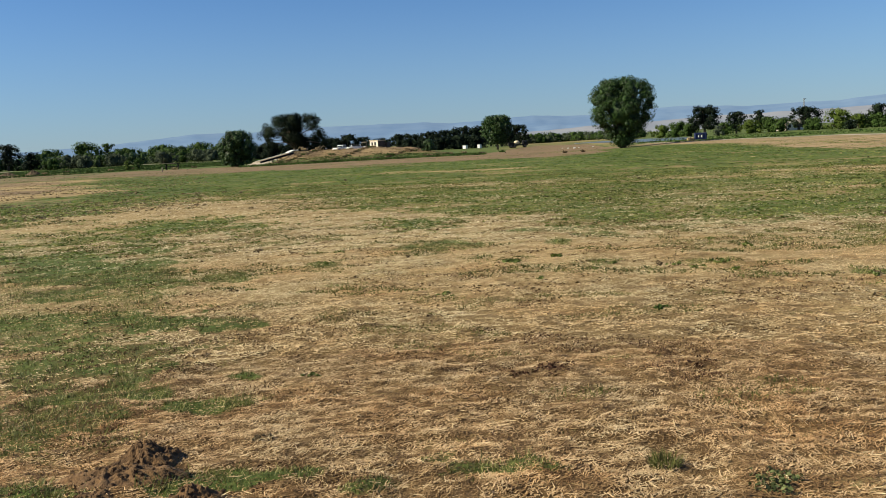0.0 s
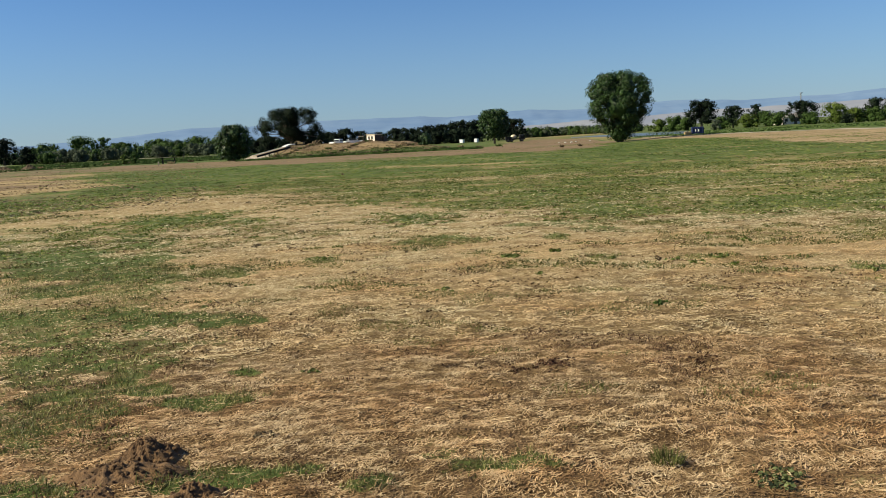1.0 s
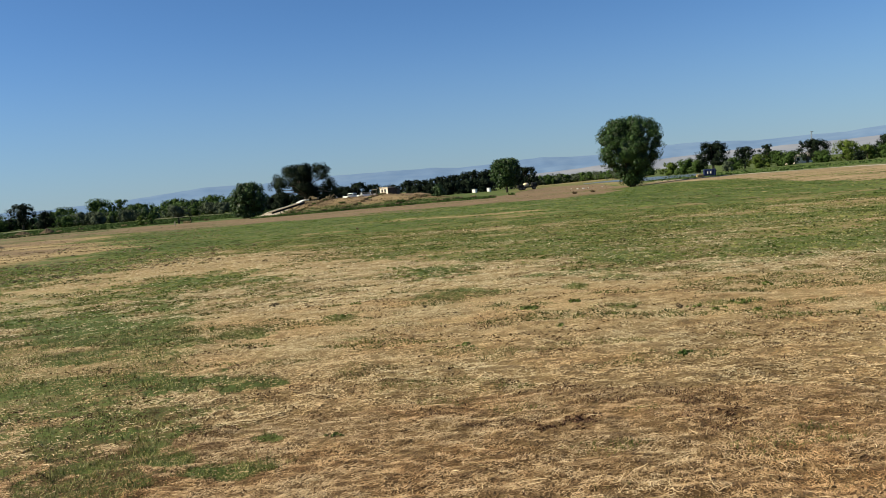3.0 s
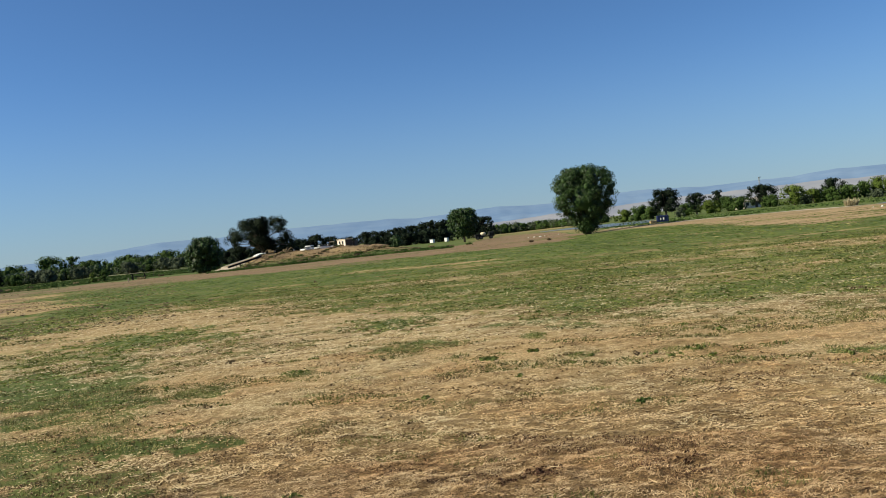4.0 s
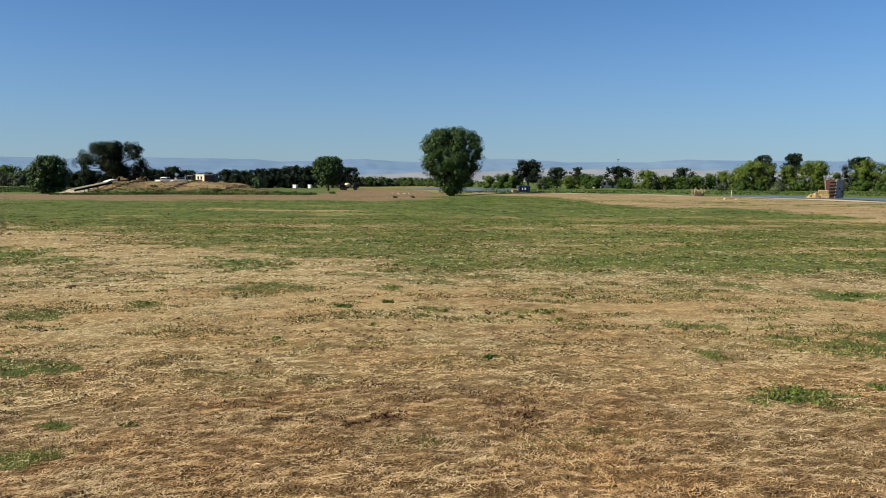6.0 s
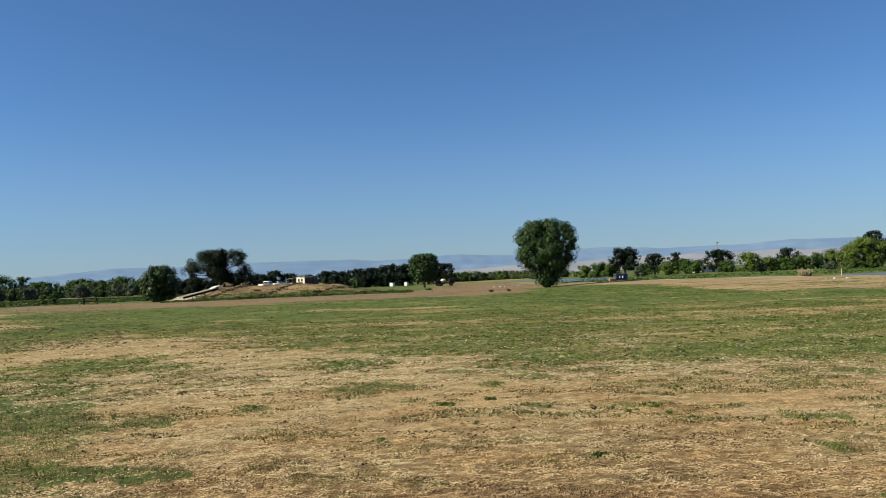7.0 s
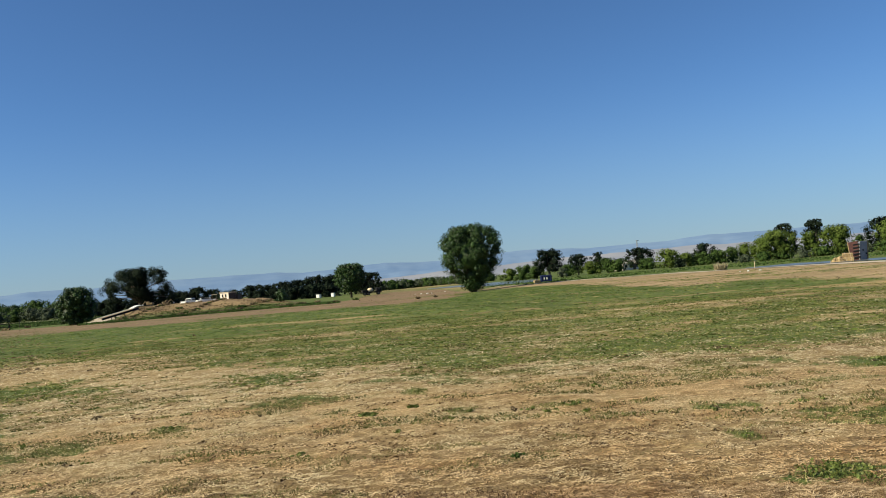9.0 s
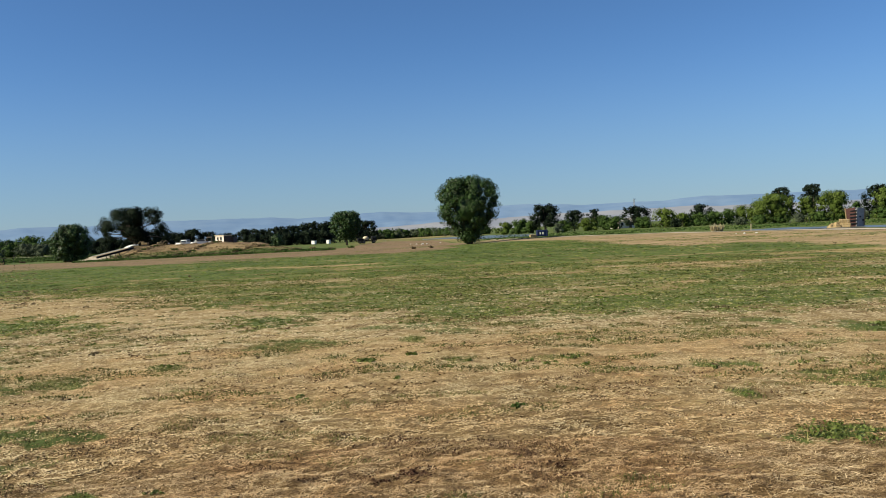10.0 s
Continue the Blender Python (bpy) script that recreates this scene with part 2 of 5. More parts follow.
M_ROAD = worn("pale_gravel", (0.47, 0.395, 0.305), (0.31, 0.25, 0.18), 0.95, scale=0.8, bump=0.5)
M_TRACK = worn("grassy_track", (0.25, 0.225, 0.14), (0.14, 0.13, 0.07), 0.95, scale=0.8, bump=0.5)
# bluish haze of distance is part of these two colours
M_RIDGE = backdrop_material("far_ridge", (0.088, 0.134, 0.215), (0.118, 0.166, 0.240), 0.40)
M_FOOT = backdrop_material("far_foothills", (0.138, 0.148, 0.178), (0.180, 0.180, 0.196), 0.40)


def water_material():
    m, nt, b = material("pond_water")
    b.inputs["Base Color"].default_value = (0.10, 0.105, 0.09, 1)
    b.inputs["Roughness"].default_value = 0.3
    n = noise_tex(nt, 1.6, 4, 0.6)
    bumped(nt, b, n.outputs["Fac"], 0.08, 0.06)
    return m


M_WATER = water_material()

# ---- mesh helpers ----


def mesh_from(name, verts, faces, mat, smooth=False):
    me = bpy.data.meshes.new(name)
    verts, faces = np.asarray(verts, np.float32), np.asarray(faces, np.int32)
    me.vertices.add(len(verts))
    me.vertices.foreach_set("co", verts.ravel())
    k = faces.shape[1]
    me.loops.add(faces.size)
    me.loops.foreach_set("vertex_index", faces.ravel())
    me.polygons.add(len(faces))
    me.polygons.foreach_set("loop_start", np.arange(0, faces.size, k, dtype=np.int32))
    me.polygons.foreach_set("use_smooth", np.full(len(faces), smooth))
    me.update(calc_edges=True)
    me.validate()
    me.materials.append(mat)
    return me


def part(name, bm, mat, parent, label="", smooth=False):
    """Links a bmesh as one mesh object under a thing or a part."""
    me = bpy.data.meshes.new(name)
    bm.to_mesh(me)
    bm.free()
    me.materials.append(mat)
    for p in me.polygons:
        p.use_smooth = smooth
    ob = new(name, me)
    ob.parent = parent
    return tagged(ob, label)


def thing(name, place, label, category, group="", turn=0.0):
    ob = new(name)
    ob.empty_display_size = 0.2
    ob.matrix_basis = pose(*place, 0, 0, turn)
    return tagged(ob, label, category, group)


def box(bm, size, at, turn=(0, 0, 0), bevel=0.02):
    """A bevelled box in bm; at is its centre."""
    r = bmesh.ops.create_cube(bm, size=1.0)
    vs = r["verts"]
    bmesh.ops.scale(bm, vec=size, verts=vs)
    if bevel:
        es = list({e for v in vs for e in v.link_edges})
        made = bmesh.ops.bevel(bm, geom=es, offset=min(bevel, min(size) * 0.3), segments=1, affect="EDGES", profile=0.6)
        vs = list({v for f in made["faces"] for v in f.verts} | {v for v in vs if v.is_valid})
    bmesh.ops.transform(bm, matrix=pose(*at, *turn), verts=vs)
    return bm


def boxed(size, at, turn=(0, 0, 0), bevel=0.02):
    return box(bmesh.new(), size, at, turn, bevel)


def rod(bm, a, b, r0, r1=None, sides=8):
    a, b = Vector(a), Vector(b)
    r1 = r0 if r1 is None else r1
    made = bmesh.ops.create_cone(bm, cap_ends=True, segments=sides, radius1=r0, radius2=r1, depth=(b - a).length)
    turn = (b - a).to_track_quat("Z", "Y").to_matrix().to_4x4()
    bmesh.ops.transform(bm, matrix=Matrix.Translation((a + b) / 2) @ turn, verts=made["verts"])
    return bm


def rodded(a, b, r0, r1=None, sides=8):
    return rod(bmesh.new(), a, b, r0, r1, sides)


def set_tone(me, values):
    """One shade from 0 to 1 for each point of a mesh of leaves."""
    shade = me.attributes.new("tone", "FLOAT", "POINT")
    shade.data.foreach_set("value", np.asarray(values, np.float32))


def smoothstep(a, b, x):
    t = np.clip((np.asarray(x, float) - a) / (b - a), 0, 1)
    return t * t * (3 - 2 * t)


def value_noise(x, y, scale, seed=0):
    """Smooth random values 0 to 1 over the plane; scale in metres."""
    x, y = np.asarray(x, float) / scale + 371.3, np.asarray(y, float) / scale + 117.7
    xi, yi = np.floor(x).astype(np.int64), np.floor(y).astype(np.int64)
    fx, fy = x - xi, y - yi
    fx, fy = fx * fx * (3 - 2 * fx), fy * fy * (3 - 2 * fy)

    def h(a, b):
        v = (a * 374761393 + b * 668265263 + seed * 1442695041) & 0x7FFFFFFF
        v = ((v ^ (v >> 13)) * 1274126177) & 0x7FFFFFFF
        return ((v ^ (v >> 16)) & 0xFFFF) / 65535.0
    return (h(xi, yi) * (1 - fx) + h(xi + 1, yi) * fx) * (1 - fy) + (h(xi, yi + 1) * (1 - fx) + h(xi + 1, yi + 1) * fx) * fy


# ---- lie of the land ----
# The field is level round the camera and falls away gently ahead and to the left.


def spread(az, r):
    """How much farther the falling ground lies than the level would."""
    return 1 + 0.6 * (1 - smoothstep(7, 17, az)) * smoothstep(40, 110, r)


def berm(az, r):
    """Height of the dirt berm of the building site above the ground round it."""
    along = smoothstep(-11.2, -9.3, az) * (1 - smoothstep(-4.0, 1.5, az))
    across = smoothstep(110, 121.5, r) * (1 - 0.28 * smoothstep(122, 128, r)) * (1 - smoothstep(150, 175, r))
    return 2.15 * along * across


def land(az, r):
    """World point of the ground at a bearing (degrees right of ahead) and level distance."""
    az, r = np.asarray(az, float), np.asarray(r, float)
    k = spread(az, r)
    x, y = np.sin(np.radians(az)) * r * k, np.cos(np.radians(az)) * r * k
    z = EYE - EYE * k + berm(az, r)
    z = z + (value_noise(x, y, 0.30, 3) - 0.5) * 0.03 * (r < 60) + (value_noise(x / 1.6, y, 0.10, 4) - 0.5) * 0.030 * (1 - 0.7 * smoothstep(6, 10, r)) * (r < 25) + (value_noise(x, y, 1.1, 7) - 0.5) * 0.015 * (r < 60)
    z = z + (value_noise(x, y, 7.0, 5) - 0.5) * 0.10 * smoothstep(12, 45, r) + (value_noise(x, y, 2.6, 6) - 0.5) * 0.34 * np.clip(berm(az, r), 0, 1)
    return x, y, z


def spot(az, r, up=0.0):
    x, y, z = land(az, r)
    return float(x), float(y), float(z) + up


# living patches in the dry part: x, y, half width, half depth, strength
GREEN_LEFT = [(-12.6, 28.2, 3.2, 5.6, 0.92), (-5.68, 19.42, 1.06, 2.06, 1.00), (-4.17, 18.15, 0.82, 0.70, 0.60), (-6.73, 19.15, 0.70, 0.78, 0.50), (-8.49, 17.57, 1.04, 1.82, 0.65),
              (-6.75, 16.24, 0.66, 0.67, 0.35), (-4.94, 14.54, 0.56, 0.81, 0.60), (-6.29, 13.25, 0.74, 1.05, 0.42), (-4.48, 12.57, 0.57, 1.02, 0.60), (-5.08, 11.40, 0.62, 0.51, 0.60),
              (-3.32, 10.39, 0.35, 0.56, 0.70), (-2.72, 10.75, 0.43, 0.50, 0.62), (-4.21, 9.86, 0.60, 0.42, 0.80), (-5.17, 10.37, 0.36, 0.70, 0.45), (-3.63, 10.06, 0.34, 0.35, 0.50),
              (-16.5, 32.0, 3.0, 4.5, 0.80), (-5.85, 14.0, 1.9, 2.6, 0.35)]
GREEN_NEAR = [(-3.36, 8.27, 0.43, 0.42, 0.90), (-2.55, 7.89, 0.37, 0.44, 0.95), (-1.98, 7.73, 0.33, 0.32, 0.80), (-3.33, 7.37, 0.36, 0.34, 0.58), (-2.68, 6.87, 0.33, 0.29, 0.60),
              (-1.89, 6.99, 0.28, 0.20, 0.42), (-3.35, 6.59, 0.20, 0.19, 0.50), (-2.83, 6.33, 0.30, 0.36, 0.55), (-2.59, 6.35, 0.16, 0.14, 0.90), (-2.23, 5.97, 0.20, 0.26, 0.75),
              (-1.42, 5.90, 0.13, 0.10, 0.70), (-1.94, 5.49, 0.18, 0.15, 0.85), (-2.50, 5.53, 0.27, 0.22, 0.55), (-1.47, 5.19, 0.28, 0.16, 0.90), (-2.70, 5.33, 0.18, 0.26, 0.52),
              (-2.35, 4.98, 0.20, 0.16, 0.50), (-2.09, 5.05, 0.20, 0.12, 0.42)]
GREEN_FRONT = [(-2.31, 4.57, 0.19, 0.17, 0.42), (-2.03, 3.91, 0.20, 0.10, 0.85), (-1.68, 3.87, 0.17, 0.10, 0.50), (-1.03, 3.97, 0.27, 0.12, 1.05), (-1.32, 3.91, 0.16, 0.10, 0.90),
               (-0.36, 3.74, 0.15, 0.11, 0.50), (0.23, 3.90, 0.25, 0.13, 0.52), (-0.02, 4.08, 0.10, 0.10, 0.36), (-2.86, 6.37, 0.85, 1.15, 0.52), (-2.45, 5.0, 0.55, 0.5, 0.52)]
GREEN_MIDDLE = [(-1.51, 11.41, 0.25, 0.34, 0.62), (-0.41, 16.63, 0.83, 1.18, 0.75), (-0.84, 22.74, 2.00, 1.74, 0.75), (0.02, 12.98, 0.82, 0.58, 0.65), (2.20, 14.92, 0.41, 0.57, 0.60),
                (2.51, 13.38, 0.34, 0.61, 0.55), (2.04, 10.48, 0.21, 0.29, 0.50), (1.78, 12.92, 0.20, 0.50, 0.50), (-1.03, 9.63, 0.40, 0.16, 0.35), (3.99, 16.19, 0.56, 0.89, 0.60)]
GREEN_RIGHT = [(3.03, 10.09, 0.26, 0.25, 0.34), (3.37, 9.73, 0.28, 0.24, 0.32), (4.59, 8.63, 0.34, 0.23, 0.70), (7.12, 12.18, 0.27, 0.55, 0.58), (7.95, 10.68, 0.64, 0.61, 0.70),
               (6.54, 9.62, 0.49, 0.24, 0.45), (5.57, 7.26, 0.68, 0.40, 0.95), (6.66, 7.64, 0.69, 0.35, 0.85), (6.87, 7.22, 0.55, 0.64, 0.95), (5.14, 7.84, 0.41, 0.16, 0.55),
               (4.01, 7.18, 0.14, 0.18, 0.50), (3.86, 5.62, 0.36, 0.15, 1.30), (4.73, 5.78, 0.12, 0.15, 0.90), (5.90, 6.31, 0.30, 0.18, 0.70)]
DRY = [(-8.5, 23.5, 2.6, 2.0, 0.8), (-3.5, 20.5, 2.2, 1.6, 0.4), (2.8, 46.0, 3.0, 1.2, 0.45), (12.5, 29.5, 3.5, 0.5, 0.35), (18.0, 37.0, 4.5, 0.8, 0.35),
       (-20.5, 42.5, 4.5, 5.5, 0.6), (-33.0, 62.0, 8.0, 14.0, 0.75), (-27.0, 50.0, 6.0, 7.0, 0.6), (-21.5, 37.0, 4.5, 3.6, 0.6),
       (8.8, 20.8, 2.3, 0.7, 0.32), (13.5, 21.0, 3.4, 0.8, 0.32), (16.3, 18.6, 3.4, 0.8, 0.32), (9.1, 28.0, 2.7, 0.9, 0.32), (15.6, 28.8, 4.4, 1.0, 0.32), (24.0, 32.8, 4.3, 1.2, 0.32)]


def greenness(x, y):
    """0 dry thatch, 1 living grass, at a place of the level field."""
    az, r = np.degrees(np.arctan2(x, y)), np.hypot(x, y)
    edge = np.interp(az, [-30, -22, -13, -8, -3, 4.5, 11, 19, 27, 34, 44], [30, 30, 31, 26, 22, 16.5, 15, 14, 14, 16.5, 18])
    wob = (value_noise(x, y, 1.9, 11) - 0.5) * 0.22 + (value_noise(x, y, 0.5, 12) - 0.5) * 0.12
    g = smoothstep(0.86, 1.16, r / edge + wob) * (0.68 + 0.2 * smoothstep(30, 62, r))
    left = 1 - smoothstep(-22, -12, az)
    g = np.maximum(g, left * smoothstep(6, 9, r) * (value_noise(x, y, 1.3, 13) * 0.58))
    olive = (1 - smoothstep(-20, -15, az)) * smoothstep(7.5, 9.5, r) * (1 - smoothstep(17.0, 19.5, r))
    g = np.maximum(g, olive * (0.14 + 0.66 * smoothstep(0.36, 0.62, 0.55 * value_noise(x / 1.5, y, 0.5, 9) + 0.45 * value_noise(x / 1.4, y, 1.5, 8))))
    rag = (value_noise(x, y, 0.09, 14) - 0.5) * 0.8 + (value_noise(x, y, 0.28, 10) - 0.5) * 0.9
    for px, py, a, b, s in GREEN_LEFT + GREEN_NEAR + GREEN_FRONT + GREEN_MIDDLE + GREEN_RIGHT:
        q = np.hypot((x - px) / a, (y - py) / b) * 0.85 + rag
        g = np.maximum(g, s * (1 - smoothstep(0.45, 1.25, q)))
    for px, py, a, b, s in DRY:
        q = np.hypot((x - px) / a, (y - py) / b) + (value_noise(x, y, 1.1, 15) - 0.5) * 0.8
        g = g - s * (1 - smoothstep(0.5, 1.3, q)) * (g > 0)
    g = g - 0.22 * smoothstep(0.5, 0.85, value_noise(x * 0.6, y, 1.1, 16)) * smoothstep(14, 20, r) * (1 - smoothstep(45, 70, r))
    g = g + 0.50 * smoothstep(0.45, 0.92, 0.6 * value_noise(x * 0.7, y, 0.75, 18) + 0.4 * value_noise(x, y, 3.0, 19)) * smoothstep(9, 15, r) * (1 - smoothstep(32, 45, r)) * (g < 0.4)
    g = g - 0.30 * smoothstep(0.62, 0.88, value_noise(x / 5, y / 2.0, 1.0, 20)) * smoothstep(18, 26, r) * (1 - smoothstep(60, 80, r))
    g = g + 0.10 * (value_noise(x, y, 0.4, 17) - 0.5) + 0.06
    return np.clip(g, 0.02, 1)


def zones(az, r):
    """Colour of the sheet: living grass, tan bank, brown dirt."""
    x, y = np.sin(np.radians(az)) * r, np.cos(np.radians(az)) * r
    wob = (value_noise(x, y, 9.0, 21) - 0.5) * 0.14 + (value_noise(x, y, 2.2, 22) - 0.5) * 0.08
    g = greenness(x, y)
    rr = r * (1 + wob)
    strip_in = np.interp(az, [-30, -24.7, -21.7, -18.5, -15.2, -9.6, -4.9, 0, 3.5, 7, 10.2, 11.8, 14.7, 18.4, 22.1, 25.6, 29, 32.4, 35.5, 37.5, 39.5, 44.5],
                         [104, 96, 80, 77, 75, 70, 70, 70, 74, 69, 70, 88, 97, 88, 66, 51, 55, 55, 50, 42, 35, 32])
    strip_out = np.interp(az, [-30, -24.7, -21.6, -18.5, -15.2, -9.6, -4.8, 0, 2.5, 4.6, 6.5, 9, 10.2, 11.4, 14.1, 17.4, 20.6, 24, 27, 29, 32, 36, 43.5, 50],
                          [165, 150, 119, 111, 105, 97, 99, 96, 92, 128, 162, 158, 134, 98, 128, 127, 119, 115, 113, 106, 104, 88, 76, 70])
    rag = r * (1 + (value_noise(x, y, 4.0, 27) - 0.5) * 0.10)
    inside = smoothstep(0.87, 1.12, rr / strip_in) * (1 - smoothstep(0.96, 1.03, rag / strip_out))
    right = smoothstep(11.5, 14.5, az)
    tan = inside * right * (0.52 + 0.48 * smoothstep(0.28, 0.62, 0.6 * value_noise(x / 3, y, 2.4, 23) + 0.4 * value_noise(x, y, 1.1, 28)))
    corner = (1 - smoothstep(-24.5, -21, az)) * smoothstep(28, 50, r) * (1 - smoothstep(0.96, 1.03, rag / strip_out))
    tan = np.maximum(tan, corner * 0.55 * smoothstep(0.36, 0.66, 0.6 * value_noise(x / 3, y, 3.2, 29) + 0.4 * value_noise(x / 2, y, 1.0, 34)))
    dirt = inside * (1 - right) * (0.55 + 0.45 * smoothstep(-25, -17, az)) * (0.62 + 0.55 * smoothstep(0.25, 0.6, 0.5 * value_noise(x / 2, y, 2.2, 35) + 0.5 * value_noise(x / 3, y, 6.0, 36)))
    dirt = np.maximum(dirt, corner * 0.72 * smoothstep(0.25, 0.65, 0.5 * value_noise(x / 2.5, y, 4.0, 30) + 0.5 * value_noise(x / 1.6, y, 1.3, 33)))
    far = smoothstep(1.0, 1.04, r / strip_out)
    g = np.where(far > 0.5, 0.75 + 0.3 * value_noise(x, y, 20.0, 24) - 0.36 * smoothstep(3, 6, az) * (1 - smoothstep(12, 14, az)), g)
    site = np.clip(berm(az, r) / 1.2, 0, 1)
    g = g * (1 - 0.85 * site)
    tan = np.maximum(tan, 0.38 * site * value_noise(x, y, 3.0, 26))
    dirt = np.maximum(dirt, site * (0.35 + 0.6 * value_noise(x, y, 1.8, 25)))
    return g, tan, dirt


def ground_sheet():
    az = np.concatenate([np.arange(-180, -36, 6.0), np.arange(-36, 54, 0.34), np.arange(54, 180, 6.0)])
    rad = np.concatenate([[0.001, 0.5, 1.2, 2.0], np.geomspace(2.6, 12, 170), np.geomspace(12.2, 320, 215), np.geomspace(340, 4600, 26)])
    A, R = np.meshgrid(az, rad)
    x, y, z = land(A, R)
    n, k = len(az), len(rad)
    i, j = np.meshgrid(np.arange(k - 1), np.arange(n), indexing="ij")
    j2 = (j + 1) % n
    faces = np.stack([i * n + j, i * n + j2, (i + 1) * n + j2, (i + 1) * n + j], -1).reshape(-1, 4)
    me = mesh_from("ground", np.stack([x, y, z], -1).reshape(-1, 3), faces[:, ::-1], M_GROUND, True)
    g, tan, dirt = zones(A.ravel(), R.ravel())
    col = me.color_attributes.new("zone", "FLOAT_COLOR", "POINT")
    aside = 1 - smoothstep(-34, -32, A.ravel()) * (1 - smoothstep(50, 52, A.ravel())) * smoothstep(2.4, 2.7, R.ravel())
    litter = np.maximum(smoothstep(4, 11, R.ravel()), 0.38 * aside)
    col.data.foreach_set("color", np.stack([g, tan, dirt, litter], -1).astype(np.float32).ravel())
    return tagged(new("ground", me), "mown dry field with straw thatch and green grass patches", "ground", kind="structure")


ground_sheet()


def strip(name, azs, near, far, up, mat, label, category, rows=4):
    """A thin band of road or water that lies on the ground between two distances."""
    az = np.linspace(azs[0], azs[-1], 140)
    verts, faces = [], []
    for i, a in enumerate(az):
        lo, hi = np.interp(a, azs, near), np.interp(a, azs, far)
        for q in range(rows):
            x, y, z = spot(a, lo + (hi - lo) * q / (rows - 1))
            verts.append((x, y, z + up))
    for i in range(len(az) - 1):
        for q in range(rows - 1):
            v = i * rows + q
            faces.append((v, v + rows, v + rows + 1, v + 1))
    ob = new(name, mesh_from(name, verts, np.array(faces)[:, ::-1], mat, True))
    return tagged(ob, label, category, kind="structure")


strip("road", [13.5, 20, 28, 31, 35, 39, 43.5, 50], [119, 115, 103, 96, 86, 78, 70, 60], [122, 118, 106, 100, 91, 83, 76, 66], 0.03, M_ROAD,
      "pale gravel track along the pond bank", "road")
strip("water", [9.0, 10.5, 12, 13, 16.4], [166, 162, 145, 132, 146], [172, 185, 190, 190, 182], 0.05, M_WATER, "calm blue-grey pond water behind the field", "water")
strip("water", [29.5, 31, 32.5, 35, 38, 41, 44, 50], [104.5, 102, 99, 93, 87.5, 83, 79, 70], [106, 111, 115, 107, 100, 95, 91, 82], 0.04, M_WATER, "calm blue-grey pond water beside the gravel track", "water")
strip("road", [-19.0, -17, -14, -11.9], [205, 196, 180, 170], [224, 211, 194, 182], 0.08, M_TRACK, "pale levee track before the far thicket", "road")
strip("path", [-31, -28.3, -27.2, -26.2], [150, 170, 190, 215], [165, 188, 212, 230], 0.05, M_TRACK, "pale dirt track at the field's far corner", "path")


def ridge(name, r, azs, els, rough, mat, label, seed):
    """A far range: folded slopes up to an uneven crest."""
    az = np.linspace(azs[0], azs[-1], 420)
    el = np.interp(az, azs, els)
    el = el + (value_noise(az, 0 * az, 1.7, seed) - 0.5) * rough + (value_noise(az, 0 * az, 0.5, seed + 1) - 0.5) * rough * 0.5
    rows, verts = 18, []
    for q in range(rows):
        f = q / (rows - 1)
        rad = r * (0.80 + 0.2 * f) + (value_noise(az * 2.2, f * 3 + 0 * az, 1.0, seed + 2) - 0.5) * r * 0.03 * (1 - f)
        z = (np.tan(np.radians(el)) * r + EYE) * f ** 1.3 - 6 * (1 - f)
        verts.append(np.stack([np.sin(np.radians(az)) * rad, np.cos(np.radians(az)) * rad, z], -1))
    n = len(az)
    i, j = np.meshgrid(np.arange(rows - 1), np.arange(n - 1), indexing="ij")
    faces = np.stack([i * n + j, i * n + j + 1, (i + 1) * n + j + 1, (i + 1) * n + j], -1).reshape(-1, 4)
    ob = new(name, mesh_from(name, np.concatenate(verts), faces, mat, True))
    return tagged(ob, label, "mountains", kind="structure")


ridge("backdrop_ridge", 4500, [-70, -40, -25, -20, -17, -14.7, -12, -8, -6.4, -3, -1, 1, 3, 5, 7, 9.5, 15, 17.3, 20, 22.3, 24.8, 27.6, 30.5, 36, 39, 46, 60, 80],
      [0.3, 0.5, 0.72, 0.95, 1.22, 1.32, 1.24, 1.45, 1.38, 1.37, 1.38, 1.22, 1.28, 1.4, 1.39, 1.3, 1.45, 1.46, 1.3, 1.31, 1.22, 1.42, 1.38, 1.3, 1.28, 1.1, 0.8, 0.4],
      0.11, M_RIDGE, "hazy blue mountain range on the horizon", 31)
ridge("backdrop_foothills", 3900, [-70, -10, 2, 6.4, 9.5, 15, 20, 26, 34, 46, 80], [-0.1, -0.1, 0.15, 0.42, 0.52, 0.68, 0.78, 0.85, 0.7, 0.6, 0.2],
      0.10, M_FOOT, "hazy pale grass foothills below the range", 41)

# ---- trees ----


